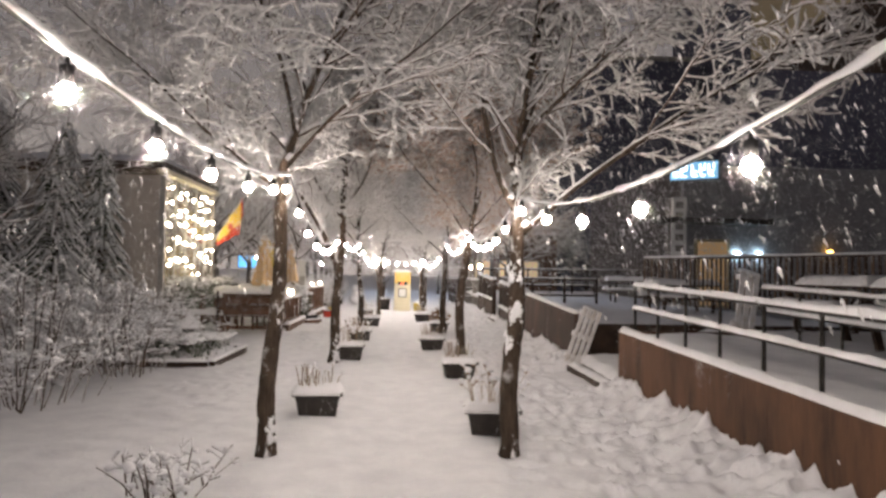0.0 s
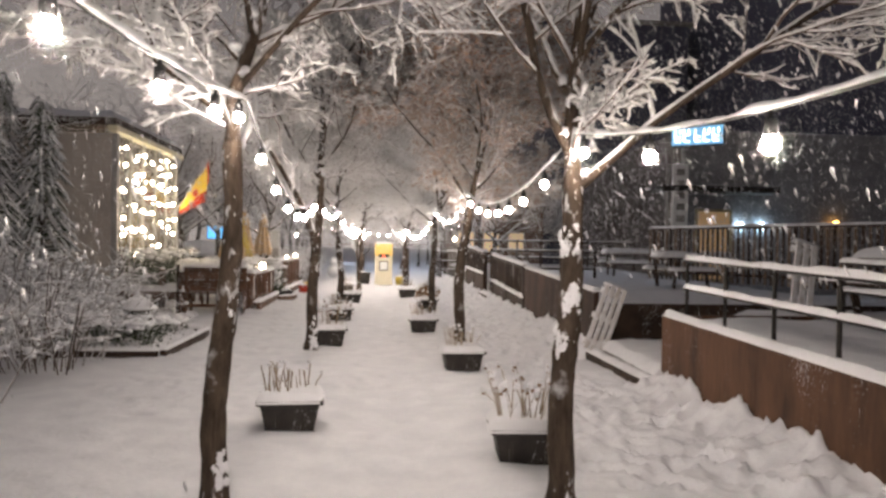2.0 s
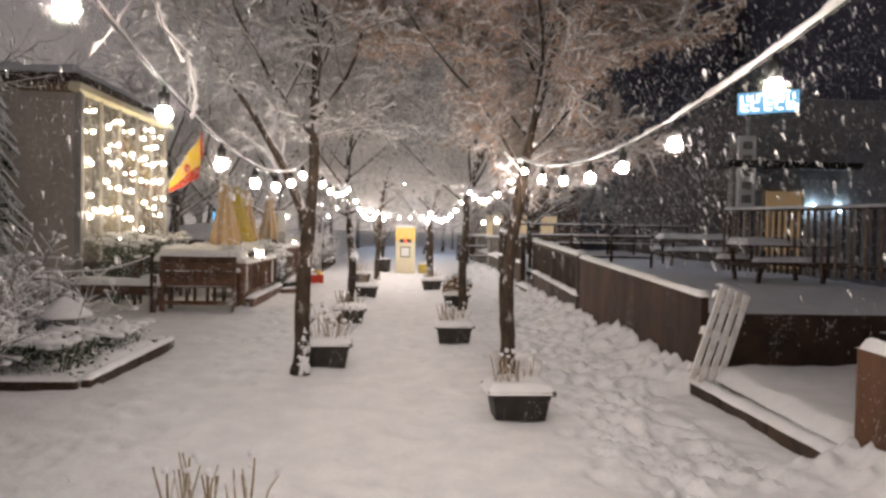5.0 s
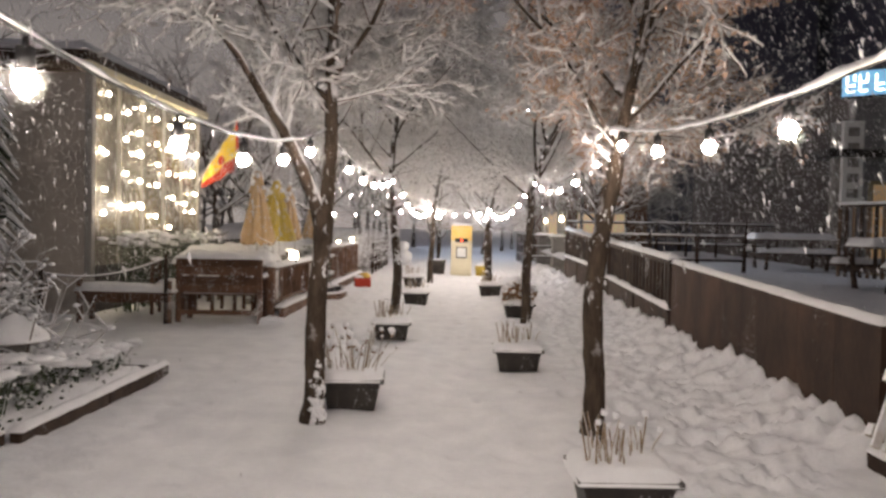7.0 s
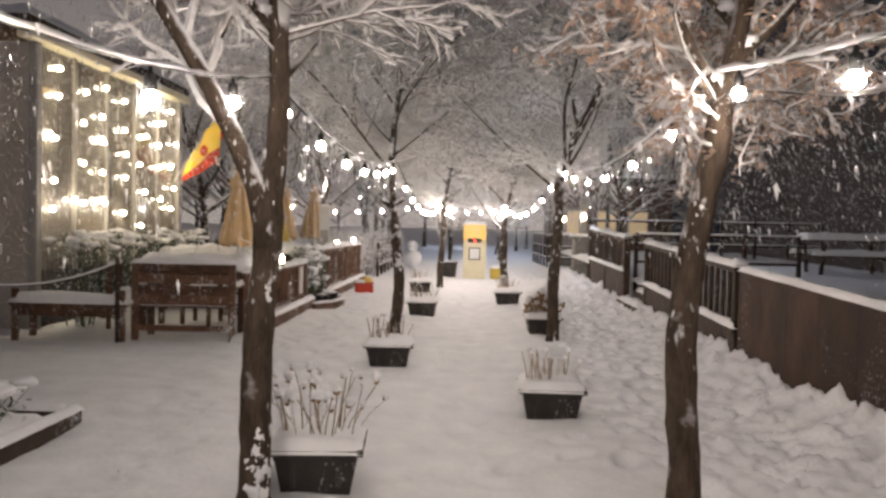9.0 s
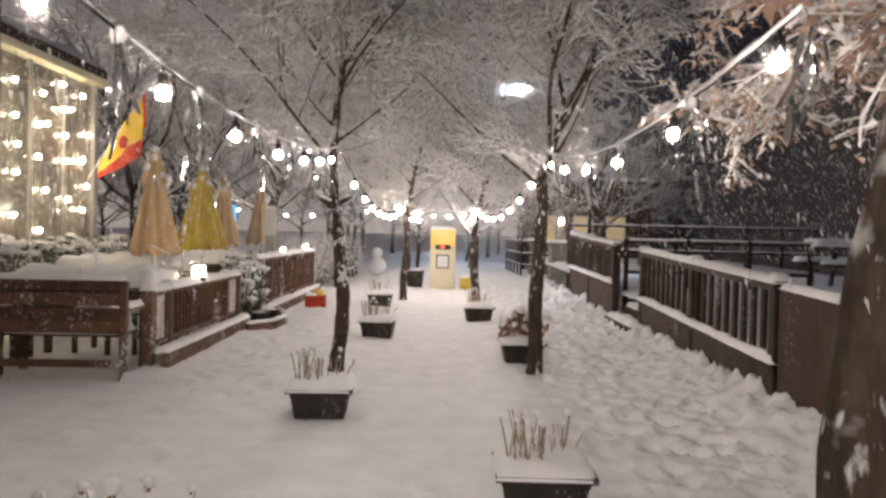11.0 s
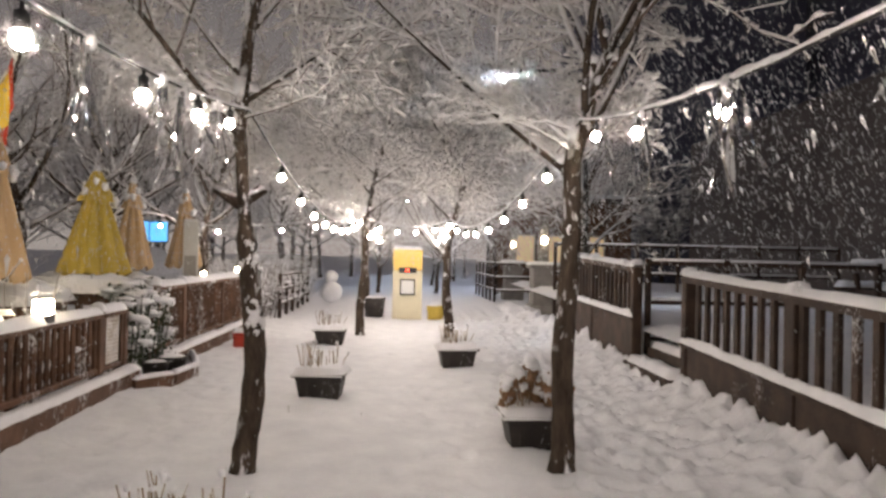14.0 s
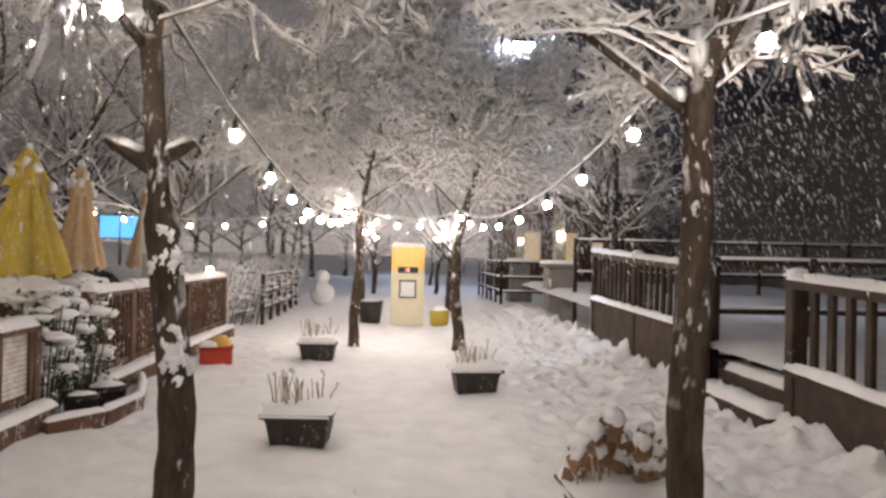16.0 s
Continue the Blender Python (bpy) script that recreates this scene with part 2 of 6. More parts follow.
# ---------------- mesh helpers ----------------
class Shape:
    """Collects vertices and faces for one mesh."""

    def __init__(self):
        self.v, self.f = [], []

    def box(self, x0, x1, y0, y1, z0, z1, c=0.006, m=None):
        c = min(c, (x1 - x0) * 0.3, (y1 - y0) * 0.3, (z1 - z0) * 0.3)
        base = len(self.v)
        cx, cy, cz = (x0 + x1) / 2, (y0 + y1) / 2, (z0 + z1) / 2
        hx, hy, hz = (x1 - x0) / 2, (y1 - y0) / 2, (z1 - z0) / 2
        idx = {}
        for sx in (-1, 1):
            for sy in (-1, 1):
                for sz in (-1, 1):
                    for ax in range(3):
                        p = [sx * (hx - c), sy * (hy - c), sz * (hz - c)]
                        p[ax] = (sx * hx, sy * hy, sz * hz)[ax]
                        idx[sx, sy, sz, ax] = len(self.v)
                        q = Vector((cx + p[0], cy + p[1], cz + p[2]))
                        self.v.append(tuple(m @ q) if m else tuple(q))

        def face(k):
            pts = [Vector(self.v[i]) for i in k]
            mid = sum(pts, Vector()) / len(pts)
            ctr = Vector((cx, cy, cz))
            ctr = m @ ctr if m else ctr
            nrm = (pts[1] - pts[0]).cross(pts[2] - pts[0])
            self.f.append(tuple(k) if nrm.dot(mid - ctr) > 0 else tuple(reversed(k)))

        for ax in range(3):
            o1, o2 = [a for a in range(3) if a != ax]
            for s in (-1, 1):
                k = []
                for a, b in ((-1, -1), (1, -1), (1, 1), (-1, 1)):
                    sg = [0, 0, 0]
                    sg[ax], sg[o1], sg[o2] = s, a, b
                    k.append(idx[(*sg, ax)])
                face(k)
            for a in (-1, 1):
                for b in (-1, 1):
                    sg0, sg1 = [0, 0, 0], [0, 0, 0]
                    sg0[o1], sg0[o2], sg0[ax] = a, b, -1
                    sg1[o1], sg1[o2], sg1[ax] = a, b, 1
                    face([idx[(*sg0, o1)], idx[(*sg1, o1)], idx[(*sg1, o2)], idx[(*sg0, o2)]])
        for sx in (-1, 1):
            for sy in (-1, 1):
                for sz in (-1, 1):
                    face([idx[sx, sy, sz, 0], idx[sx, sy, sz, 1], idx[sx, sy, sz, 2]])
        return self

    def tube(self, pts, radii, sides=6, cap=True):
        base = len(self.v)
        n = len(pts)
        u = None
        for i, p in enumerate(pts):
            p = Vector(p)
            d = Vector(pts[min(i + 1, n - 1)]) - Vector(pts[max(i - 1, 0)])
            if d.length < 1e-9:
                d = Vector((0, 0, 1))
            d.normalize()
            if u is not None:
                u = u - d * u.dot(d)
            if u is None or u.length < 1e-4:
                u = d.orthogonal() if abs(d.z) > 0.98 else d.cross(Vector((0, 0, 1)))
            u = u.normalized()
            w = d.cross(u)
            for k in range(sides):
                a = 2 * math.pi * k / sides
                q = p + (u * math.cos(a) + w * math.sin(a)) * radii[i]
                self.v.append(tuple(q))
        for i in range(n - 1):
            for k in range(sides):
                a, b = base + i * sides + k, base + i * sides + (k + 1) % sides
                self.f.append((a, b, b + sides, a + sides))
        if cap:
            self.f.append(tuple(reversed(range(base, base + sides))))
            self.f.append(tuple(range(base + (n - 1) * sides, base + n * sides)))
        return self

    def blob(self, c, r, seed=0, rings=4, seg=7, squash=(1, 1, 1), rough=0.25):
        rnd = random.Random(seed)
        base = len(self.v)
        self.v.append((c[0], c[1], c[2] - r * squash[2]))
        for i in range(1, rings):
            th = math.pi * i / rings
            for k in range(seg):
                a = 2 * math.pi * (k + 0.5 * (i % 2)) / seg
                q = r * (1 + rnd.uniform(-rough, rough))
                self.v.append((c[0] + q * math.sin(th) * math.cos(a) * squash[0], c[1] + q * math.sin(th) * math.sin(a) * squash[1], c[2] - q * math.cos(th) * squash[2]))
        self.v.append((c[0], c[1], c[2] + r * squash[2]))
        top = len(self.v) - 1
        for k in range(seg):
            self.f.append((base, base + 1 + (k + 1) % seg, base + 1 + k))
            for i in range(rings - 2):
                a = base + 1 + i * seg + k
                b = base + 1 + i * seg + (k + 1) % seg
                self.f.append((a, b, b + seg, a + seg))
            self.f.append((top, base + 1 + (rings - 2) * seg + k, base + 1 + (rings - 2) * seg + (k + 1) % seg))
        return self

    def snowcap(self, x0, x1, y0, y1, z, h=0.06, over=0.012, step=0.09, seed=0, slope=0.0, lump=0.3):
        """A soft layer of snow, domed at the rim and uneven, on a level or sloping top (slope: rise per metre of y)."""
        nx = max(4, int((x1 - x0) / step) + 2)
        ny = max(4, int((y1 - y0) / step) + 2)
        base = len(self.v)
        for j in range(ny + 1):
            for i in range(nx + 1):
                u, w = i / nx, j / ny
                x = x0 - over + (x1 - x0 + 2 * over) * u
                y = y0 - over + (y1 - y0 + 2 * over) * w
                e = min(u * (x1 - x0), (1 - u) * (x1 - x0), w * (y1 - y0), (1 - w) * (y1 - y0))
                d = min(1.0, (e / (h * 0.9 + 1e-6))) if h else 1
                hh = h * (0.0 if e <= 1e-9 else (0.45 + 0.55 * math.sqrt(d)))
                k = 1 + lump * noise.noise(Vector((x * 3.1 + seed, y * 3.1, seed * 1.7))) + 0.4 * lump * noise.noise(Vector((x * 11 + seed, y * 11, 2.0)))
                xx = x + 0.012 * noise.noise(Vector((x * 6, y * 6, seed + 4.0)))
                self.v.append((xx, y, z + slope * (y - y0) + hh * k - (0.006 if e <= 1e-9 else 0)))
        for j in range(ny):
            for i in range(nx):
                a = base + j * (nx + 1) + i
                self.f.append((a, a + 1, a + nx + 2, a + nx + 1))
        return self

    def mesh(self, name, material, smooth=False):
        me = bpy.data.meshes.new(name)
        me.from_pydata(self.v, [], self.f)
        me.materials.append(material)
        if smooth:
            me.polygons.foreach_set("use_smooth", [True] * len(me.polygons))
        me.update()
        return me


def part(name, shape, material, parent, label="", smooth=False, at=None):
    """Links a shape (or a mesh made earlier) as one object under a thing or a part."""
    me = shape if isinstance(shape, bpy.types.Mesh) else shape.mesh(name, material, smooth)
    ob = new(name, me)
    ob.parent = parent
    if at is not None:
        ob.matrix_basis = at
    if label:
        tagged(ob, label)
    return ob


def thing(name, label, category, group="", m=None, kind=""):
    e = new(name)
    e.empty_display_size = 0.1
    if m is not None:
        e.matrix_basis = m
    return tagged(e, label, category, group, kind)


def setting(name, shape, material, label, category="", smooth=False):
    return tagged(new(name, shape.mesh(name, material, smooth)), label, category or name.split("_")[0], "", "structure")


# ---------------- ground ----------------
def fbm(x, y, s, o=0.0):
    return noise.noise(Vector((x * s, y * s, o))) + 0.5 * noise.noise(Vector((x * s * 2.1, y * s * 2.1, o + 7)))


DENTS = {}
_r = random.Random(77)
for _k in range(1900):
    _x, _y = (_r.gauss(1.75, 0.42), _r.uniform(0.5, 33)) if _k % 5 < 3 else ((_r.gauss(0.0, 0.4), _r.uniform(0.5, 33)) if _k % 5 == 3 else (_r.gauss(-1.9, 0.4), _r.uniform(8, 30)))
    _d = (_x, _y, _r.uniform(0.02, 0.05) if _k % 5 < 3 else _r.uniform(0.008, 0.022), _r.uniform(-1.1, 1.1), _r.uniform(0.045, 0.085))
    for _i in range(-1, 2):
        for _j in range(-1, 2):
            DENTS.setdefault((math.floor(_x / 0.4) + _i, math.floor(_y / 0.4) + _j), []).append(_d)


def dent(x, y):
    """Footprints: soft oval hollows with a raised rim."""
    h = 0.0
    for dx, dy, deep, a, w in DENTS.get((math.floor(x / 0.4), math.floor(y / 0.4)), ()):
        u, v = (x - dx) * math.cos(a) + (y - dy) * math.sin(a), -(x - dx) * math.sin(a) + (y - dy) * math.cos(a)
        q = (u / w) ** 2 + (v / (w * 2.0)) ** 2
        if q < 2.4:
            h += -deep * math.exp(-q * q * 1.5) + 0.35 * deep * math.exp(-((q - 1.5) ** 2) * 6)
    return h


def ground_height(x, y):
    h = 0.035 * fbm(x, y, 0.55) + 0.018 * fbm(x, y, 2.6, 3.0)
    tread = max(0.0, 1 - abs(x - 1.95) / 0.85)
    if 0 < tread and -3 < y < 34:
        cell = noise.noise(Vector((x * 4.2, y * 3.0, 11.0))) + 0.6 * noise.noise(Vector((x * 9.0, y * 7.0, 5.0)))
        h += tread * (0.032 * cell + 0.012 * noise.noise(Vector((x * 17.0, y * 14.0, 31.0))))
    lane = max(0.0, 1 - abs(x + 0.05) / 0.75)
    if lane > 0 and -3 < y < 34:
        h -= 0.035 * lane
        h += lane * 0.016 * noise.noise(Vector((x * 6.0, y * 4.5, 21.0)))
    if abs(x) < 3 and 0 < y < 34:
        h += dent(x, y)
    if 1.9 < x < 2.9 and -8 < y < 34 and not 9.35 < y < 11.6:
        k = min(1.0, (x - 1.9) / 0.82)
        ragged = 0.17 + 0.12 * noise.noise(Vector((1.0, y * 1.4, 2.0))) + 0.09 * noise.noise(Vector((x * 2, y * 4.5, 8.0))) + 0.15 * max(0, noise.noise(Vector((x * 4.5, y * 4.2, 3.0)))) + 0.09 * max(0, noise.noise(Vector((x * 9, y * 8.0, 9.0)))) + 0.07 * max(0, noise.noise(Vector((x * 15, y * 17.0, 4.0))))
        lump = noise.noise(Vector((x * 6.5, y * 6.0, 14.0))) + 0.7 * noise.noise(Vector((x * 13, y * 12.0, 6.0)))
        h += k * k * max(0.04, ragged) + 0.1 * min(1.0, k * 1.6) * max(0.0, lump - 0.12)
    if -2.9 < x < -2.2 and 17.5 < y < 27:
        k = (-2.2 - x) / 0.7
        h += 0.1 * k * k
    return h


def graded(lo, a, b, hi, fine, grow=1.35):
    vals = list(np.arange(a, b + 1e-6, fine))
    s, v = fine, a
    while v > lo:
        s *= grow
        v -= s
        vals.insert(0, max(v, lo))
    s, v = fine, b
    while v < hi:
        s *= grow
        v += s
        vals.append(min(v, hi))
    return vals


def build_ground():
    xs, ys = graded(-320, -3.0, 2.9, 320, 0.036), graded(-320, 2.0, 30, 420, 0.045)
    s = Shape()
    for y in ys:
        for x in xs:
            s.v.append((x, y, ground_height(x, y)))
    w = len(xs)
    for j in range(len(ys) - 1):
        for i in range(w - 1):
            a = j * w + i
            s.f.append((a, a + 1, a + w + 1, a + w))
    setting("ground", s, SNOW, "deep fresh snow trodden into a pale path between the trees", "snow ground", True)


build_ground()


# ---------------- trees ----------------
def grow_branch(rnd, start, way, length, radius, level, store, limit, clear):
    """One branch as a bent run of points; side shoots go to the next level."""
    n = (9, 6, 4, 3)[level]
    p, d = Vector(start), Vector(way).normalized()
    pts, rad = [p.copy()], [radius]
    bend = Vector((rnd.uniform(-1, 1), rnd.uniform(-1, 1), 0.0)) * 0.1
    for i in range(n):
        d = (d + bend + Vector((rnd.gauss(0, (0.07, 0.13, 0.23, 0.28)[level]), rnd.gauss(0, (0.07, 0.13, 0.23, 0.28)[level]), rnd.gauss(0, (0.06, 0.11, 0.2, 0.24)[level]) + (0.02, 0.04, 0.0, -0.05)[level]))).normalized()
        p = p + d * (length / n)
        pts.append(p.copy())
        rad.append(max(0.002, radius * (1 - 0.75 * (i + 1) / n)))
    if level > 0 and any(clear(q) for q in pts):
        return
    store.append((level, pts, rad))
    if level >= limit:
        return
    shoots = (11, 8, 6)[level] if limit == 3 else (8, 6, 0)[level]
    for k in range(shoots):
        u = 0.2 + 0.8 * (k + rnd.random() * 0.7) / shoots
        j = min(n - 1, int(u * n))
        q = pts[j].lerp(pts[j + 1], u * n - j)
        axis = (pts[j + 1] - pts[j]).normalized()
        side = axis.orthogonal().normalized()
        side.rotate(Matrix.Rotation(rnd.uniform(0, 2 * math.pi), 3, axis))
        ang = rnd.uniform(0.45, 0.95)
        w = axis * math.cos(ang) + side * math.sin(ang)
        if level >= 1:
            w.z *= 0.75
        grow_branch(rnd, q, w, length * rnd.uniform(0.34, 0.56) * (1.15 - 0.4 * u), max(0.0035, rad[j] * 0.55), level + 1, store, limit, clear)


def build_tree(x, y, lean, fork, radius, seed, limbs, label, dry=False, hero=True, stubs=(), patches=(), seconds=(), bow=0.0, slim=1.0, scale=1.0, fine=1.0, group="trees along the path"):
    rnd = random.Random(seed)
    t = thing("tree", label, "tree", group, pose(x, y, ground_height(x, y) - 0.03))
    pts, rad = [], []
    ph, ph2 = rnd.uniform(0, 6), rnd.uniform(0, 6)
    for i in range(29):
        u = i / 28
        k = min(1.0, u * 5) * (1 - u * 0.4)
        pts.append(Vector((lean[0] * u + bow * 4 * u * (1 - u) + k * 0.026 * math.sin(u * 7 + ph), lean[1] * u + k * 0.028 * math.sin(u * 6 + ph2), fork * u)))
        rad.append(radius * (1.0 + 0.24 * math.exp(-u * 22) - 0.24 * u) * (1 + rnd.uniform(-0.05, 0.05)))
    rad = [r * (1 if i < 20 else slim) for i, r in enumerate(rad)]
    az0, ti0, _, th0 = limbs[0]
    d0 = Vector((math.cos(radians(az0)) * math.sin(radians(ti0)), math.sin(radians(az0)) * math.sin(radians(ti0)), math.cos(radians(ti0))))
    pts += [pts[-1] + d0 * 0.1, pts[-1] + d0 * 0.3]
    rad += [rad[-1] * 0.75, radius * th0 * 0.9]
    trunk = Shape().tube(pts, rad, 18)
    for i, p in enumerate(trunk.v):
        c = pts[min(30, i // 18)]
        q = Vector(p)
        g = 1 + 0.14 * noise.noise(Vector((p[0] * 16 + seed, p[1] * 16, p[2] * 5))) + 0.07 * noise.noise(Vector((p[0] * 50, p[1] * 50 + seed, p[2] * 14)))
        trunk.v[i] = (c.x + (q.x - c.x) * g, c.y + (q.y - c.y) * g, q.z)
    store = []
    top = pts[28]

    def clear(q):
        """Keeps the way under the crowns open."""
        wx, wy = q.x + x, q.z
        if abs(wx) < 0.75 and wy < 2.3:
            return True
        return wy < (1.72 if hero else 1.5)

    for k, (az, tilt, ln, thick) in enumerate(limbs):
        d = Vector((math.cos(radians(az)) * math.sin(radians(tilt)), math.sin(radians(az)) * math.sin(radians(tilt)), math.cos(radians(tilt))))
        begin = top - Vector((0, 0, 0.03 + 0.05 * (k % 2)))
        if k >= 2:
            lead = store[0][1]
            at = min(4.5, 0.52 * (k - 1))
            begin = lead[int(at)].lerp(lead[int(at) + 1], at - int(at))
        grow_branch(rnd, begin, d, ln * scale, radius * thick, 0, store, 3 if hero else 2, clear)
    if hero:
        for k in range(8 if fine >= 1 else 5):
            az, tilt = radians(k * (33 if fine >= 1 else 66) + rnd.uniform(-12, 12)), radians(rnd.uniform(55, 82))
            d = Vector((math.cos(az) * math.sin(tilt), math.sin(az) * math.sin(tilt), math.cos(tilt)))
            grow_branch(rnd, top - Vector((0, 0, rnd.uniform(-0.25, 0.08) - (0 if fine >= 1 else 0.16))), d, rnd.uniform(0.6, 1.1) * (1 if fine >= 1 else 0.72), 0.009, 1, store, 3, clear)
    for z, az, tilt, ln, thick in seconds:
        b = pts[0].lerp(pts[28], z / fork)
        d = Vector((math.cos(radians(az)) * math.sin(radians(tilt)), math.sin(radians(az)) * math.sin(radians(tilt)), math.cos(radians(tilt))))
        grow_branch(rnd, b, d, ln, radius * thick, 0, store, 3, clear)
    for z, az in stubs:
        a = Vector((math.cos(radians(az)), math.sin(radians(az)), 0.6))
        b = pts[0].lerp(pts[28], z / fork)
        trunk.tube([b, b + a * 0.09, b + a * 0.16], [0.045, 0.036, 0.026], 8)
    part("trunk", trunk, BARK, t, "rough dark bark plastered with snow", True)
    branch, snow = Shape(), Shape()
    for level, pts_, rad_ in store:
        if level == 0:
            part("limb", Shape().tube(pts_, rad_, 8), BARK, t, "", True)
        else:
            if level == 3:
                branch.tube([pts_[0], pts_[-1]], [0.003, 0.0024], 3, False)
            else:
                branch.tube(pts_, [max(0.0026, r) for r in rad_], 5 if level == 1 else 3, False)
        lift = (0.6, 0.7, 0.9, 1.0)[level]
        thick = (0.0, 0.004, 0.0045, 0.0045)[level]
        sp = [p + Vector((0, 0, r * lift + thick)) for p, r in zip(pts_, rad_)]
        if level == 0:
            flat = [math.hypot(*(pts_[min(i + 1, len(pts_) - 1)] - pts_[max(i - 1, 0)]).normalized().xy) for i in range(len(pts_))]
            snow.tube(sp, [max(0.004, r * (0.1 + 0.72 * h) * rnd.uniform(0.8, 1.15)) for r, h in zip(rad_, flat)], 6)
        elif level == 1:
            snow.tube(sp, [max(0.008 * fine, r * 0.66 * fine) * rnd.uniform(0.45, 1.4) for r in rad_], 4, False)
        else:
            run = sp if level == 2 or not hero else [sp[0], sp[2], sp[-1]]
            snow.tube(run, [(0.0075 if level == 2 else 0.0066) * fine * rnd.uniform(0.3, 1.5) for r in run], 3, False)
        if hero and level > 0:
            for a, b in zip(sp, sp[1:]):
                if rnd.random() < (0.7, 0.66, 0.6)[level - 1]:
                    c, d = a.lerp(b, rnd.random()), (b - a).normalized()
                    ln, q = rnd.uniform(0.016, 0.045), rnd.uniform(0.011, 0.022) * fine
                    snow.tube([c - d * ln, c + d * ln * rnd.uniform(-0.4, 0.4) + Vector((0, 0, q * 0.5)), c + d * ln], [0.002, q, 0.002], 3 if level > 1 else 4, False)
    part("crown", branch, TWIG, t, "fan of fine bare twigs")["kind"] = "stuff"
    part("branch_snow", snow, SNOW_TWIG, t, "white snow lying along the branches", True)["kind"] = "stuff"
    if hero:
        clumps = Shape()
        for v in [*patches, rnd.uniform(0.3, 0.95)]:
            heavy = v in patches
            side = -1.57 + (0.5 if x < 0 else -0.5) + rnd.gauss(0, 0.2)
            for k in range(26 if heavy else 7):
                u = min(0.97, max(0.015, v + rnd.gauss(0, 0.024 if heavy else 0.014)))
                j = min(27, int(u * 28))
                c = pts[j].lerp(pts[j + 1], u * 28 - j)
                a = rnd.gauss(side, 0.42)
                q = rnd.uniform(0.01, 0.027) * (1 if heavy else 0.6)
                clumps.blob((c.x + math.cos(a) * rad[j] * 0.88, c.y + math.sin(a) * rad[j] * 0.88, c.z), q, seed * 100 + len(clumps.v), 7, 11, (1.0, 0.5, rnd.uniform(0.8, 1.6)), 0.34)
        for level, pts_, rad_ in store:
            if level == 0:
                clumps.blob(tuple(pts_[0] + (pts_[1] - pts_[0]).normalized() * 0.1 + Vector((0, 0, 0.05))), 0.042, seed + len(clumps.v), 5, 8, (1, 1, 0.8), 0.35)
        part("trunk_snow", clumps, SNOW_CAP, t, "snow stuck to the bark", True)["kind"] = "stuff"
    if dry:
        leaves = Shape()
        for level, pts_, rad_ in store:
            if level < 2:
                continue
            for k in range(10):
                c = pts_[rnd.randrange(len(pts_))] + Vector((rnd.gauss(0, 0.02), rnd.gauss(0, 0.02), rnd.gauss(-0.02, 0.02)))
                a, ln, wd = rnd.uniform(0, 6.28), rnd.uniform(0.035, 0.066), rnd.uniform(0.01, 0.019)
                d = Vector((math.cos(a), math.sin(a), rnd.uniform(-1.2, 0.1))).normalized()
                s = d.cross(Vector((0, 0, 1))).normalized() * wd
                b = len(leaves.v)
                up = Vector((0, 0, wd * 0.5))
                leaves.v += [tuple(c), tuple(c + d * ln * 0.5 + s + up), tuple(c + d * ln), tuple(c + d * ln * 0.5 - s + up)]
                leaves.f += [(b, b + 1, b + 2), (b, b + 2, b + 3)]
        tagged(part("foliage", leaves, DRY_LEAF, t, "withered orange-brown leaves dusted with snow"), "", "", "", "stuff")
    return t


def ring(k, off=0, tilt=30, ln=2.5, th=0.36):
    """A leader and side limbs that climb it, the lowest spread the widest."""
    limbs = [(off, 5, ln * 1.15, 0.62)]
    for i in range(k):
        u = i / (k - 1)
        limbs.append((off + 137.5 * (i + 1), tilt + 26 - 26 * u, ln * (1.0 - 0.22 * u) * (0.92 if i % 2 else 1.06), th * (0.86 - 0.2 * u)))
    return limbs


T_BARE = "bare street tree, snow along every branch"
build_tree(-1.07, 6.12, (0.075, 0.0), 2.02, 0.072, 11, ring(8, 300), T_BARE, patches=(0.12,), fine=0.95)
build_tree(0.9, 6.1, (0.04, 0.0), 1.88, 0.078, 12, [(70, 8, 2.9, 0.6), (2, 43, 2.9, 0.4), (178, 30, 2.2, 0.42), (265, 30, 2.2, 0.33), (120, 34, 2.2, 0.33), (320, 30, 1.7, 0.34), (30, 20, 2.1, 0.36)], T_BARE + ", forked low", patches=(0.5, 0.63, 0.8), fine=0.9)
build_tree(-1.1, 12.3, (0.1, 0.0), 2.25, 0.08, 13, ring(7, 300, 28, 2.4, 0.34), T_BARE + ", trunk split in two", patches=(0.05, 0.12, 0.18), seconds=((1.38, 192, 12, 2.6, 0.7),), slim=0.8, fine=1.1)
build_tree(0.97, 12.25, (0.1, 0.0), 2.0, 0.08, 14, ring(8, -60, 26), "street tree holding withered brown leaves under snow", dry=True, bow=-0.05, fine=1.1)
build_tree(-1.05, 18.35, (-0.07, 0.0), 2.25, 0.074, 15, ring(8, 100, 33), T_BARE + ", two stubs on its trunk", stubs=((1.74, 0), (1.74, 180)), bow=0.07, slim=0.7, patches=(0.45, 0.62), fine=1.2)
build_tree(1.02, 18.4, (0.03, 0.0), 2.05, 0.078, 16, [(75, 8, 2.8, 0.6), (168, 56, 3.1, 0.34), (10, 38, 2.7, 0.4), (255, 34, 2.4, 0.34), (310, 40, 2.5, 0.34), (120, 30, 2.4, 0.36), (220, 25, 2.5, 0.34)], T_BARE + ", long limb over the path", fine=1.15)
build_tree(-0.81, 26.7, (0.06, 0.0), 2.0, 0.078, 17, ring(8, 40, 40, 2.7), T_BARE, fine=1.9)
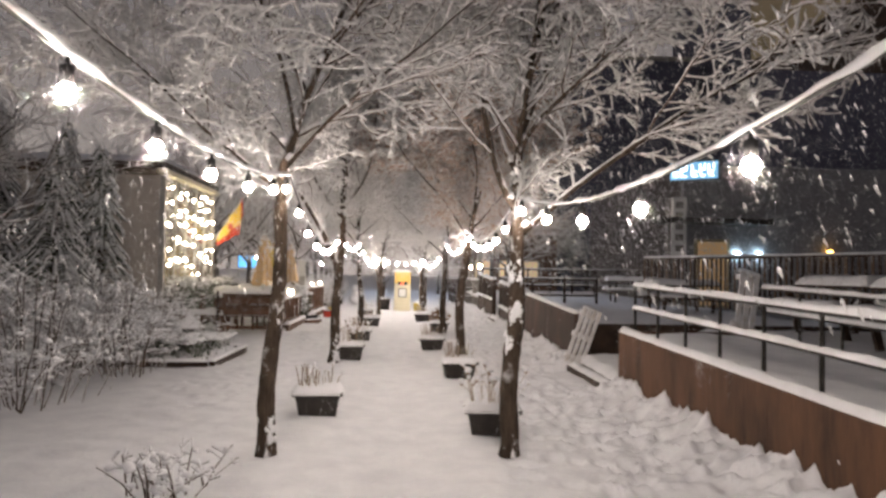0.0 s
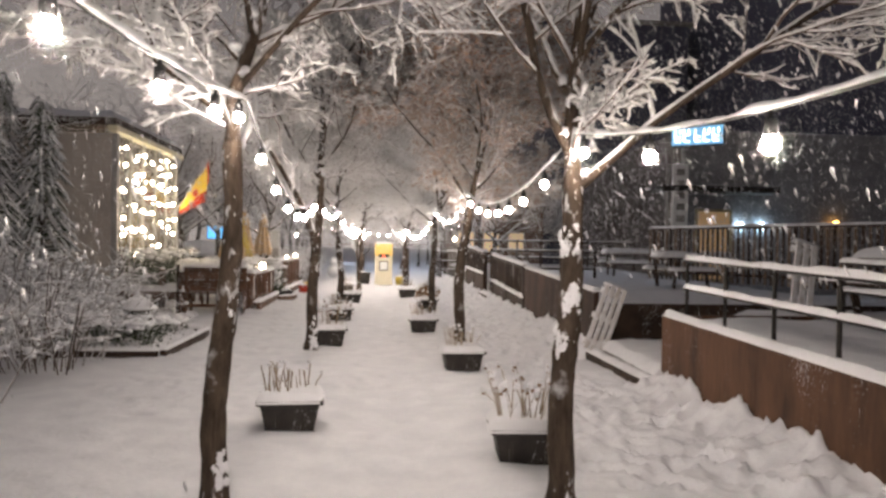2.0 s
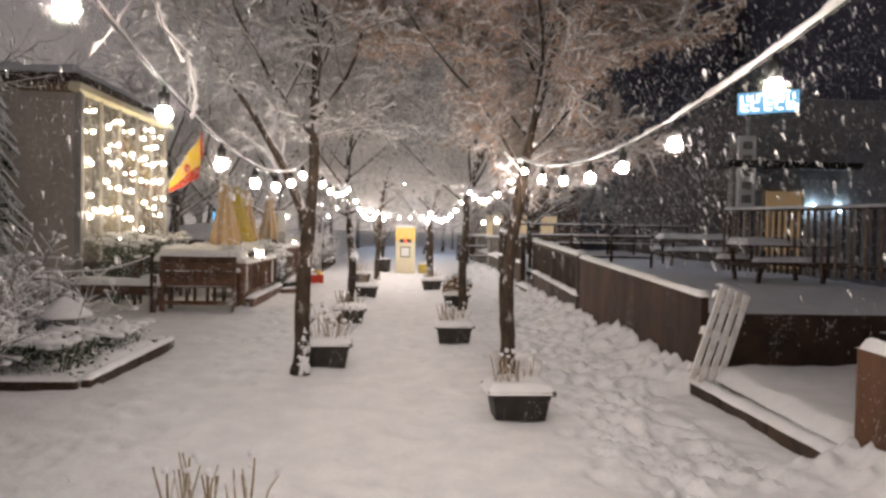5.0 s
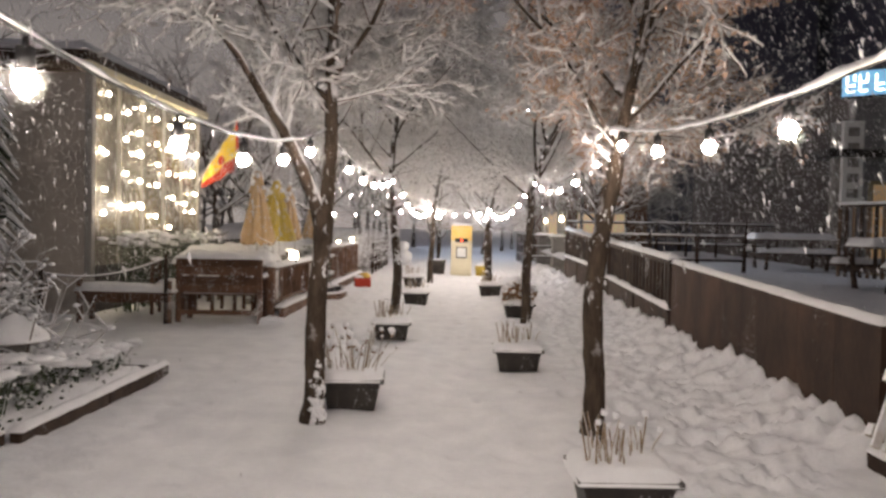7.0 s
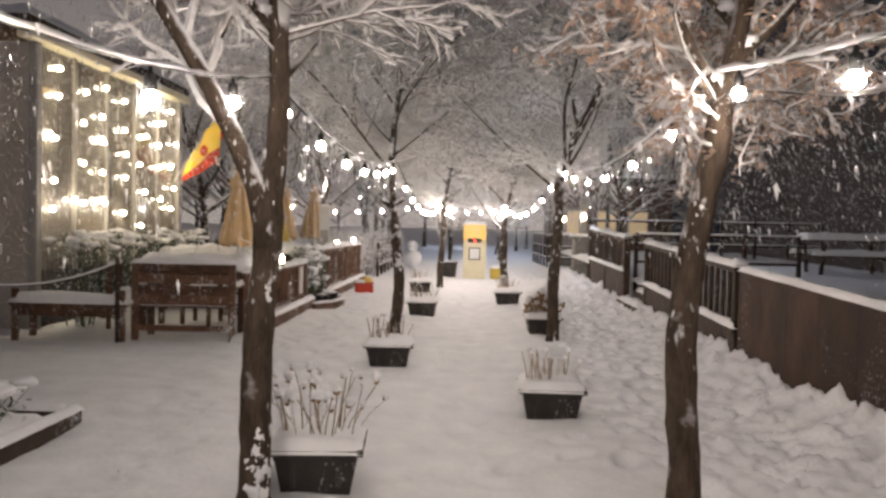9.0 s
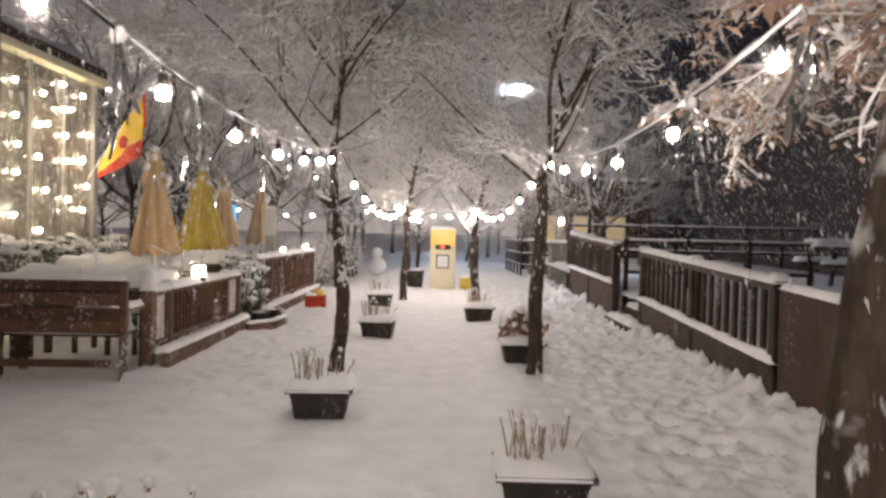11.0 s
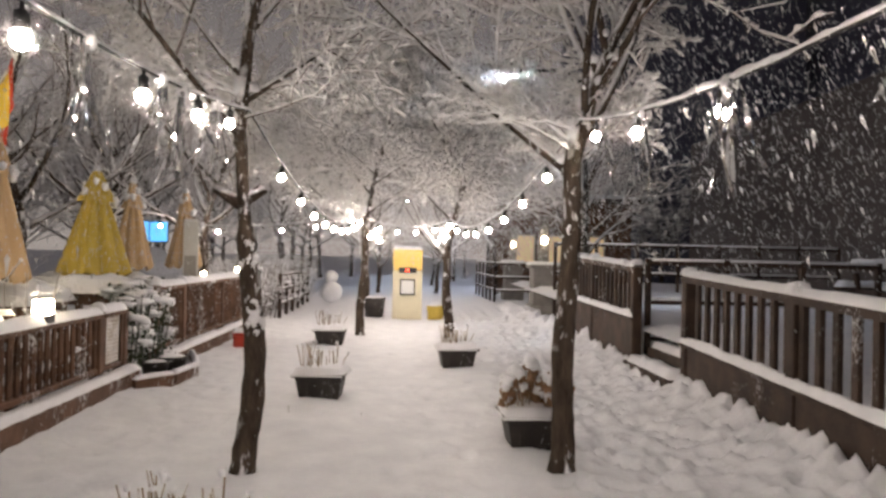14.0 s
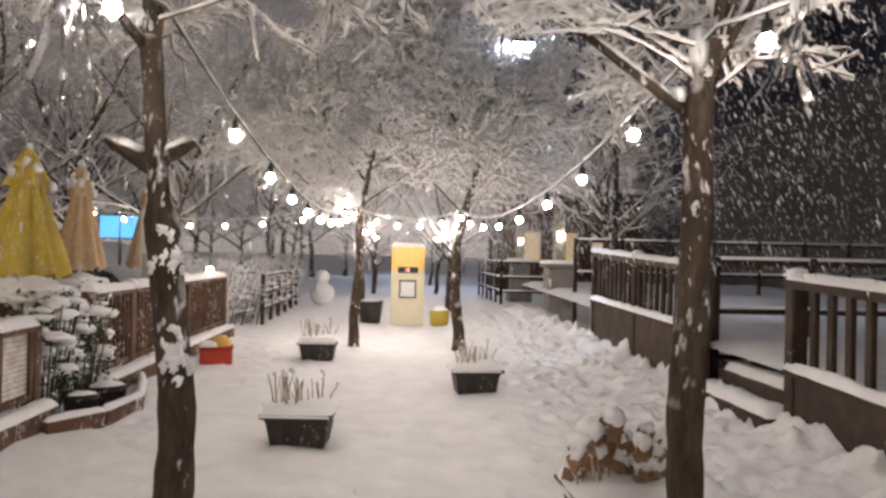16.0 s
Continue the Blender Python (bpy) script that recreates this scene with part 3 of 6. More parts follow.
build_tree(0.74, 26.35, (-0.08, 0.0), 1.45, 0.088, 18, ring(8, 10, 34, 3.0), T_BARE + ", forked at head height", fine=1.9)


# ---------------- the place on the east side: ramp, walls, fences ----------------
WX = 2.75


def slope_box(s, x0, x1, y0, y1, z0, za, zb, z1=None):
    """A wall whose top climbs from za at y0 to zb at y1, with soft edges."""
    b = len(s.v)
    c = 0.008
    for y, z, lo in ((y0, za, z0), (y1, zb, z0 if z1 is None else z1)):
        s.v += [(x0, y, lo), (x1, y, lo), (x1, y, z - c), (x1 - c, y, z), (x0 + c, y, z), (x0, y, z - c)]
    for k in range(6):
        s.f.append((b + k, b + 6 + k, b + 6 + (k + 1) % 6, b + (k + 1) % 6))
    s.f.append(tuple(b + k for k in range(6)))
    s.f.append(tuple(b + 6 + k for k in reversed(range(6))))
    return s


def ramp_top(y):
    return 0.66 + (y - 4) * 0.025


def build_ramp():
    w = thing("ramp_wall", "rust-brown steel retaining wall of a snowy ramp", "retaining wall", "", None, "structure")
    for k in range(9):
        y0 = -8 + k * 1.925
        y1 = y0 + 1.92
        part("panel", slope_box(Shape(), WX, WX + 0.09, y0, y1, -0.3, ramp_top(y0), ramp_top(y1)), RUST, w)
    part("end_panel", slope_box(Shape(), WX + 0.092, WX + 1.7, 9.24, 9.325, -0.3, ramp_top(9.3), ramp_top(9.3)), RUST, w)
    part("snow_layer", Shape().snowcap(WX, WX + 0.1, -8, 9.32, ramp_top(-8), 0.06, 0.01, 0.06, 3, 0.025), SNOW_CAP, w, "", True)
    s = Shape().snowcap(WX + 0.1, WX + 1.75, -8, 9.22, ramp_top(-8) - 0.1, 0.1, 0.0, 0.12, 5, 0.025)
    setting("ramp_floor", s, SNOW, "ramp surface buried under loose snow", "ramp", True)
    for side, x in ((0, WX + 0.06), (1, WX + 1.66)):
        r = thing("ramp_railing", "dark steel two-bar railing topped with snow", "railing", "ramp railings")
        ys = [8.85 - 0.8 * k for k in range(20)]
        for y in ys:
            z = ramp_top(y)
            part("post", Shape().tube([(x, y, z - 0.12), (x, y, z + 0.58)], [0.018, 0.018], 8), IRON, r)
        for h in (0.31, 0.585):
            a, b = ys[-1] - 0.1, ys[0] + 0.06
            part("rail", Shape().tube([(x, a, ramp_top(a) + h), (x, b, ramp_top(b) + h)], [0.021, 0.021], 8), IRON, r)
            part("snow_layer", Shape().snowcap(x - 0.03, x + 0.03, a, b, ramp_top(a) + h + 0.012, 0.045, 0.004, 0.05, 9 + h, 0.025, 0.45), SNOW_CAP, r, "", True)


build_ramp()


def deck_top(y):
    return 0.91 + (y - 11.6) * 0.038


def build_terrace_wall():
    w = thing("terrace_wall", "dark brown boarded terrace wall capped with snow", "wall", "", None, "structure")
    for k in range(8):
        y0, y1 = 11.75 + k * 0.61, 11.75 + k * 0.61 + 0.604
        part("panel", slope_box(Shape(), WX, WX + 0.07, y0, y1, -0.3, deck_top(y0) - 0.03, deck_top(y1) - 0.03), TERRACE, w)
    part("snow_layer", Shape().snowcap(WX - 0.02, WX + 0.11, 11.75, 16.62, deck_top(11.75) - 0.03, 0.05, 0.01, 0.06, 13, 0.038), SNOW_CAP, w, "", True)
    part("end_board", slope_box(Shape(), WX + 0.072, 9.0, 11.75, 11.82, -0.3, 0.72, 0.72), DARKWOOD, w)


build_terrace_wall()


def build_picket_fence(y0, y1, posts, label, low=0.42, low2=0.57):
    f = thing("terrace_fence", label, "fence", "terrace fences")
    for y in posts:
        part("post", Shape().box(WX - 0.02, WX + 0.1, y - 0.06, y + 0.06, -0.3, deck_top(y) + 0.02, 0.01), DARKWOOD, f)
        part("snow_layer", Shape().snowcap(WX - 0.03, WX + 0.11, y - 0.07, y + 0.07, deck_top(y) + 0.02, 0.07, 0.01, 0.04, y), SNOW_CAP, f, "", True)
    part("lower_board", slope_box(Shape(), WX, WX + 0.06, y0, y1, -0.3, low - 0.02, low2 - 0.02), DARKWOOD, f)
    part("bottom_rail", slope_box(Shape(), WX - 0.035, WX + 0.095, y0, y1, low - 0.02, low + 0.03, low2 + 0.03, low2 - 0.02), DARKWOOD, f)
    part("snow_layer", Shape().snowcap(WX - 0.05, WX + 0.06, y0, y1, low + 0.03, 0.06, 0.005, 0.05, y0 + 4, (low2 - low) / (y1 - y0), 0.5), SNOW_CAP, f, "", True)
    part("top_rail", slope_box(Shape(), WX - 0.03, WX + 0.11, y0, y1, deck_top(y0) - 0.07, deck_top(y0), deck_top(y1), deck_top(y1) - 0.07), DARKWOOD, f)
    part("snow_layer", Shape().snowcap(WX - 0.03, WX + 0.11, y0, y1, deck_top(y0), 0.055, 0.012, 0.05, y0 + 8, 0.038), SNOW_CAP, f, "", True)
    n = int((y1 - y0) / 0.2)
    for k in range(n):
        y = y0 + (k + 0.5) * (y1 - y0) / n
        if min(abs(y - p) for p in posts) < 0.09:
            continue
        part("baluster", Shape().box(WX + 0.01, WX + 0.05, y - 0.034, y + 0.034, low + (low2 - low) * (y - y0) / (y1 - y0), deck_top(y) - 0.03, 0.004), DARKWOOD, f)


BALUSTER = snowed(mat("baluster_wood", (0.2, 0.14, 0.1), (0.1, 0.07, 0.05), 0.75, 0, 6, 0.3, 50, 0.3, (1, 1, 1), 0.2), 0.3, 0.6, 5)
build_picket_fence(16.66, 20.85, (16.72, 18.75, 20.8), "dark wooden picket fence with snow on its rails")
build_picket_fence(22.45, 26.5, (22.5, 24.5, 26.44), "dark wooden picket fence with snow on its rails", 0.68, 0.74)


def build_steps():
    t = thing("terrace_steps", "three low dark wooden steps up to the terrace, dusted with snow", "steps", "", None, "structure")
    for k in range(3):
        x, z = WX - 0.15 + k * 0.3, 0.2 + k * 0.16
        part("step", Shape().box(x, x + 0.3, 20.92, 22.38, -0.1, z, 0.01), DARKWOOD, t)
        part("snow_layer", Shape().snowcap(x + 0.02, x + 0.3, 20.92, 22.38, z, 0.07, 0, 0.07, k), SNOW_CAP, t, "", True)


build_steps()
setting("terrace_floor", Shape().snowcap(WX + 0.12, 9.0, 11.82, 34, 0.42, 0.08, 0, 0.3, 3, 0.012), SNOW, "open terrace deck under smooth snow", "terrace", True)


# ---------------- string lights ----------------
def sag_points(a, b, sag, n=14):
    a, b = Vector(a), Vector(b)
    return [a.lerp(b, i / n) - Vector((0, 0, sag * 4 * (i / n) * (1 - i / n))) for i in range(n + 1)]


BULB_MESH = None
BULBS = []


def build_bulb(p, k):
    """A hanging bulb: socket, glass globe, a cap of snow."""
    global BULB_MESH
    if BULB_MESH is None:
        sock = Shape().tube([(0, 0, 0.0), (0, 0, -0.02), (0, 0, -0.025), (0, 0, -0.075)], [0.006, 0.008, 0.02, 0.022], 8).mesh("socket", CABLE, True)
        globe = Shape().blob((0, 0, -0.099), 0.026, 1, 12, 18, (1, 1, 1.08), 0.0).mesh("globe", BULB, True)
        # added outer shell: its faint scatter imitates the glow round the core
        shell = Shape().blob((0, 0, -0.105), 0.041, 1, 12, 18, (1, 1, 1.05), 0.0).mesh("glass", BULB_HALO, True)
        BULB_MESH = (sock, globe, shell)
    BULBS.append((p[0], p[1], p[2] - 0.099))
    t = thing("string_light", "round warm-white bulb hanging from a snowy cable", "light bulb", "string lights", pose(p[0], p[1], p[2]))
    part("socket", BULB_MESH[0], CABLE, t)
    part("globe", BULB_MESH[1], BULB, t, "bright lit core")
    part("glass", BULB_MESH[2], BULB_HALO, t, "added clear shell imitating the bulb's soft glow")
    return t


def build_string(pts_list, ys, name_label, seed, radius=0.022, thin_from=99.0):
    s, c = Shape(), Shape()
    allp = []
    for a, b, sag in pts_list:
        allp += sag_points(a, b, sag)
    rnd = random.Random(seed)
    t = thing("light_cable", name_label, "cable", "light cables")
    c.tube(allp, [0.007] * len(allp), 6)
    dense = []
    for p, q in zip(allp, allp[1:]):
        for k in range(9):
            dense.append(p.lerp(q, k / 9))
    load = [radius * (0.55 if p.y > thin_from else 1.0) * max(0.35, 1 + 0.5 * noise.noise(p * 5.0 + Vector((seed, 0, 0))) + 0.45 * noise.noise(p * 14.0)) for p in dense]
    s.tube([p + Vector((0, 0, r * 0.7 + 0.004 * noise.noise(p * 7))) for p, r in zip(dense, load)], load, 7)
    part("cable", c, CABLE, t)
    part("snow_layer", s, SNOW_CAP, t, "thick sleeve of snow along the cable", True)
    for k, y in enumerate(ys):
        best = min(zip(allp, allp[1:]), key=lambda pq: abs((pq[0].y + pq[1].y) / 2 - y))
        u = (y - best[0].y) / (best[1].y - best[0].y) if abs(best[1].y - best[0].y) > 1e-6 else 0.5
        build_bulb(best[0].lerp(best[1], max(-0.5, min(1.5, u))) - Vector((0, 0, 0.004)), k)


LEFT_Y = [-3.0, -2.1, -1.1, -0.1, 1.0, 2.06, 2.8, 3.6, 4.45, 5.3, 5.86, 6.7, 7.5, 8.4, 9.3, 10.1, 10.9, 11.7, 12.6, 13.5, 14.5, 15.5, 16.4, 17.15, 17.8, 19.4, 20.3, 21.1, 21.9, 22.7, 23.5, 24.3, 25.2, 26.1]
RIGHT_Y = [-3.0, -2.0, -1.0, 0.0, 1.0, 2.05, 3.0, 3.95, 4.9, 5.88, 6.93, 7.75, 8.5, 9.2, 10.0, 10.9, 11.9, 12.95, 14.0, 15.1, 16.1, 17.1, 17.9, 19.2, 20.1, 21.0, 22.0, 23.0, 24.0, 25.1, 26.0]
L_CABLE = [((-0.95, -6, 2.25), (-0.92, 0.1, 2.25), 0.2), ((-0.92, 0.1, 2.25), (-0.92, 6.05, 2.25), 0.22), ((-0.92, 6.05, 2.25), (-1.03, 12.3, 2.17), 0.38), ((-1.03, 12.3, 2.17), (-1.05, 18.3, 2.3), 0.2), ((-1.05, 18.3, 2.3), (-0.8, 26.6, 2.1), 0.4)]
R_CABLE = [((1.0, -6, 2.2), (1.0, 0.1, 2.16), 0.2), ((1.0, 0.1, 2.16), (0.94, 6.05, 2.12), 0.28), ((0.94, 6.05, 2.12), (1.06, 12.2, 2.2), 0.26), ((1.06, 12.2, 2.2), (1.08, 18.3, 2.3), 0.25), ((1.08, 18.3, 2.3), (0.7, 26.3, 2.05), 0.38)]
C_LABEL = "snow-laden light cable strung between the trees"
build_string(L_CABLE, LEFT_Y, C_LABEL, 1, 0.016, 6.3)
build_string(R_CABLE, RIGHT_Y, C_LABEL, 2, 0.012)
build_string([((-0.8, 26.6, 2.15), (-0.85, 33.5, 2.2), 0.3), ((-0.85, 33.5, 2.2), (-0.9, 41, 2.2), 0.3)], [26.9 + 0.62 * k for k in range(21)], C_LABEL, 3, 0.015)
build_string([((0.7, 26.3, 2.1), (0.95, 33.5, 2.2), 0.3), ((0.95, 33.5, 2.2), (1.0, 41, 2.2), 0.3)], [26.7 + 0.62 * k for k in range(21)], C_LABEL, 4, 0.015)
build_string([((-0.8, 26.5, 2.1), (-6.4, 29.6, 2.25), 0.3)], [26.6 + 0.37 * k for k in range(8)], C_LABEL, 5, 0.012)
build_string([((-0.75, 26.66, 2.02), (0.7, 26.3, 2.0), 0.12)], [26.6, 26.52, 26.44, 26.36], C_LABEL, 6, 0.012)


# ---------------- planters ----------------
STEM_LEAF = mat("withered_leaf", (0.36, 0.22, 0.13), (0.18, 0.1, 0.055), 0.9, 0, 20, 0.4, 70, 0.2)


def build_planter(m, kind, seed):
    rnd = random.Random(seed)
    lab = {"stems": "dark plastic planter filled with snow, dead stems poking out", "bush": "dark plastic planter with a snow-covered withered shrub", "flowers": "dark plastic planter heaped with snowy dried flower heads"}[kind]
    t = thing("planter", lab, "planter", "planters along the path", m)
    s = Shape()
    prof = [(0.185, 0.15, 0.0), (0.225, 0.185, 0.225), (0.255, 0.215, 0.23), (0.26, 0.22, 0.238), (0.26, 0.22, 0.262), (0.235, 0.195, 0.265), (0.225, 0.185, 0.2)]
    for hx, hy, z in prof:
        s.v += [(-hx, -hy, z), (hx, -hy, z), (hx, hy, z), (-hx, hy, z)]
    for i in range(len(prof) - 1):
        for k in range(4):
            a, c = i * 4 + k, i * 4 + (k + 1) % 4
            s.f.append((a, c, c + 4, a + 4))
    s.f.append((3, 2, 1, 0))
    s.f.append(tuple((len(prof) - 1) * 4 + k for k in range(4)))
    part("tub", s, TUB, t)
    for sx in (-0.12, 0.12):
        part("rib", Shape().box(sx - 0.012, sx + 0.012, -0.2, -0.16, 0.02, 0.21, 0.004, pose(0, 0, 0, -8)), TUB, t)
    part("snow", Shape().snowcap(-0.262, 0.262, -0.222, 0.222, 0.25, 0.075, 0.008, 0.05, seed), SNOW_CAP, t, "deep cushion of snow", True)
    n = 26 if kind == "stems" else 30 if kind == "bush" else 40
    for k in range(n):
        x, y = rnd.uniform(-0.19, 0.19), rnd.uniform(-0.12, 0.14)
        h = rnd.uniform(0.12, 0.26) if kind == "stems" else rnd.uniform(0.15, 0.36) if kind == "bush" else rnd.uniform(0.06, 0.3) * (1.15 - abs(x) * 3)
        if kind == "flowers":
            x *= 1.2
        thin = 0.7 if kind == "bush" else 1.0
        loose = 2.6 if kind == "bush" else 1.0
        dx, dy = (rnd.gauss(0, 0.03) + x * 0.18) * loose, rnd.gauss(0, 0.03) * loose
        p = [(x, y, 0.24), (x + dx * 0.5, y + dy * 0.5, 0.3 + h * 0.5), (x + dx + rnd.gauss(0, 0.01), y + dy, 0.3 + h)]
        st = part("stem", Shape().tube(p, [0.0062 * thin, 0.0052 * thin, 0.004 * thin], 5), STEM, t)
        if kind != "stems" or rnd.random() < 0.25:
            c = Shape()
            head = Shape()
            for q in range(1):
                r0 = rnd.uniform(0.012, 0.02) if kind == "stems" else rnd.uniform(0.01, 0.03) if kind == "bush" else rnd.uniform(0.035, 0.06)
                c0_ = (p[2][0] + rnd.gauss(0, 0.02), p[2][1] + rnd.gauss(0, 0.02), p[2][2] + 0.006 - q * 0.05)
                head.blob((c0_[0], c0_[1], c0_[2] - r0 * 0.5), r0 * (1.1 if kind == "flowers" else 0.6), seed * 31 + k * 3 + q + 7, 5, 8, (0.8, 0.8, 1.1), 0.5)
                c.blob((c0_[0], c0_[1], c0_[2] + r0 * 0.42), r0 * (1.05 if kind == "flowers" else 1.15), seed * 31 + k * 3 + q, 5, 8, (0.92, 0.92, 0.85), 0.35)
            if kind != "stems":
                part("dried_head", head, STEM_LEAF, t)
            part("snow_clump", c, SNOW_CAP, t, "", True)
    return t


def put(x, y, rz=0):
    return pose(x, y, ground_height(x, y) - 0.02, 0, 0, rz)


P_STEMS = build_planter(put(-0.86, 7.95, 4), "stems", 1)
P_BUSH = build_planter(put(0.86, 6.95, -3), "bush", 2)
P_FLOWERS = build_planter(put(0.96, 19.15, 2), "flowers", 3)
copy_thing(P_STEMS, put(0.83, 10.65, 2))
copy_thing(P_BUSH, put(-0.88, 12.85, 5))
copy_thing(P_STEMS, put(0.6, 14.6, -1))
copy_thing(P_STEMS, put(-0.9, 16.55, 3))
copy_thing(P_STEMS, put(-0.84, 20.95, -3))
copy_thing(P_STEMS, put(0.64, 23.0, 4))
copy_thing(P_STEMS, put(-1.17, 25.15, 0))


# ---------------- vending kiosk at the end ----------------
def build_kiosk():
    t = thing("vending_kiosk", "yellow and cream vending kiosk standing in the snow", "kiosk", "", pose(0.02, 30.25, 0.0))
    part("body", Shape().box(-0.33, 0.33, 0, 0.6, -0.05, 1.05, 0.02), CREAM, t)
    part("upper_panel", Shape().box(-0.33, 0.33, -0.02, 0.6, 1.052, 1.53, 0.02), ORANGE, t, "orange-yellow top panel")
    part("control_strip", Shape().box(-0.2, 0.2, -0.034, -0.012, 1.0, 1.12, 0.006), BLACK, t)
    part("screen_frame", Shape().box(-0.17, 0.17, -0.03, 0.01, 0.5, 0.86, 0.006), BLACK, t)
    part("screen", Shape().box(-0.14, 0.14, -0.04, -0.028, 0.53, 0.83, 0.004), WHITE, t)
    part("red_light", Shape().blob((0.0, -0.045, 1.06), 0.025, 1, 6, 8, (1.6, 0.5, 0.8), 0), glow("red_indicator", (1, 0.05, 0.02), 12), t)
    part("snow_layer", Shape().snowcap(-0.33, 0.33, -0.02, 0.6, 1.53, 0.07, 0.01, 0.06, 2), SNOW_CAP, t, "", True)

    y = thing("yellow_bin", "small round yellow bin beside the vending kiosk", "bin", "", pose(0.66, 30.2, 0))
    part("body", Shape().tube([(0, 0, -0.03), (0, 0, 0.26), (0, 0, 0.3)], [0.17, 0.2, 0.16], 14), YELLOW, y, "", True)
    part("snow_layer", Shape().snowcap(-0.13, 0.13, -0.13, 0.13, 0.3, 0.08, 0, 0.04, 3), SNOW_CAP, y, "", True)
    d = thing("large_pot", "large dark plant pot beside the vending kiosk", "plant pot", "", pose(-0.72, 30.5, 0))
    part("body", Shape().tube([(0, 0, -0.03), (0, 0, 0.4), (0, 0, 0.42), (0, 0, 0.36)], [0.2, 0.25, 0.27, 0.22], 14), TUB, d, "", True)
    part("soil_snow", Shape().blob((0, 0, 0.38), 0.22, 3, 6, 12, (1, 1, 0.4), 0.1), SNOW_CAP, d, "", True)


build_kiosk()


# ---------------- west side: flower bed, garden seats, fence, house ----------------
def bush_shape(rnd, w, d, h, n, r=0.004, twigs=5):
    """A thicket of bent stems with side shoots, and clumps of snow for a second mesh."""
    s, c = Shape(), Shape()
    for k in range(n):
        x, y = rnd.uniform(-w / 2, w / 2), rnd.uniform(-d / 2, d / 2)
        dx, dy = x * 0.6 + rnd.gauss(0, 0.12), y * 0.6 + rnd.gauss(0, 0.12)
        hh = h * rnd.uniform(0.55, 1.05)
        p = [Vector((x, y, 0)), Vector((x + dx * 0.4, y + dy * 0.4, hh * 0.5)), Vector((x + dx, y + dy, hh))]
        s.tube(p, [r * 1.6, r * 1.2, r * 0.7], 4, False)
        for q in range(twigs):
            u = rnd.uniform(0.25, 1)
            b = p[0].lerp(p[1], u * 2) if u < 0.5 else p[1].lerp(p[2], u * 2 - 1)
            e = b + Vector((rnd.gauss(0, 0.13), rnd.gauss(0, 0.13), rnd.uniform(-0.02, 0.16))) * (h * 1.1)
            s.tube([b, e], [r * 0.9, r * 0.6], 3, False)
            c.tube([b + Vector((0, 0, r)), e + Vector((0, 0, r * 1.2))], [r * 1.5, r * 1.7], 3, False)
            if rnd.random() < 0.45:
                c.blob(tuple(e), rnd.uniform(0.014, 0.04), k * 17 + q, 4, 5, (1.1, 1.1, 0.7), 0.4)
    return s, c


def build_bush(x, y, z, w, d, h, n, seed, label, group="snowy shrubs", material=None):
    rnd = random.Random(seed)
    t = thing("shrub", label, "shrub", group, pose(x, y, z, 0, 0, rnd.uniform(0, 360) if w == d else 0))
    s, c = bush_shape(rnd, w, d, h, n, 0.005)
    part("thicket", s, material or BUSH, t)["kind"] = "stuff"
    part("snow_load", c, SNOW_CAP, t, "", True)["kind"] = "stuff"
    return t


def build_bed():
    t = thing("flower_bed_edge", "low timber edging board of a snowed-in flower bed", "garden edging", "", None, "structure")
    for k in range(2):
        y0 = 11.5 + k * 1.22
        part("board", Shape().box(-2.9, -2.82, y0, y0 + 1.215, -0.05, 0.1, 0.012), DARKWOOD, t)
    for y in (11.42, 13.86):
        part("board", Shape().box(-4.6, -2.91, y, y + 0.07, -0.05, 0.1, 0.012), DARKWOOD, t)
        part("snow_layer", Shape().snowcap(-4.6, -2.92, y - 0.01, y + 0.08, 0.098, 0.04, 0.006, 0.05, 4), SNOW_CAP, t, "", True)
    part("snow_layer", Shape().snowcap(-2.91, -2.81, 11.5, 13.94, 0.098, 0.04, 0.006, 0.05, 3), SNOW_CAP, t, "", True)
    setting("bed_soil", Shape().snowcap(-6.0, -2.91, 11.5, 13.85, 0.0, 0.12, 0, 0.14, 17, 0, 0.8), SNOW, "flower bed buried under lumpy snow", "flower bed", True)



def build_stone_lantern():
    t = thing("stone_lantern", "small grey stone garden lantern under a thick roof of snow", "stone lantern", "", pose(-3.5, 12.55, 0.05))
    part("base", Shape().tube([(0, 0, -0.05), (0, 0, 0.06), (0, 0, 0.09)], [0.15, 0.15, 0.1], 6), STONE, t)
    part("shaft", Shape().tube([(0, 0, 0.09), (0, 0, 0.28)], [0.065, 0.055], 10), STONE, t)
    part("fire_box", Shape().tube([(0, 0, 0.28), (0, 0, 0.31), (0, 0, 0.45)], [0.11, 0.12, 0.1], 6), STONE, t)
    part("roof", Shape().tube([(0, 0, 0.45), (0, 0, 0.47), (0, 0, 0.56)], [0.23, 0.24, 0.06], 6), STONE, t)
    part("snow_cap", Shape().tube([(0, 0, 0.465), (0, 0, 0.5), (0, 0, 0.57), (0, 0, 0.64), (0, 0, 0.67)], [0.255, 0.25, 0.17, 0.08, 0.02], 12), SNOW_CAP, t, "", True)


build_bed()
build_stone_lantern()


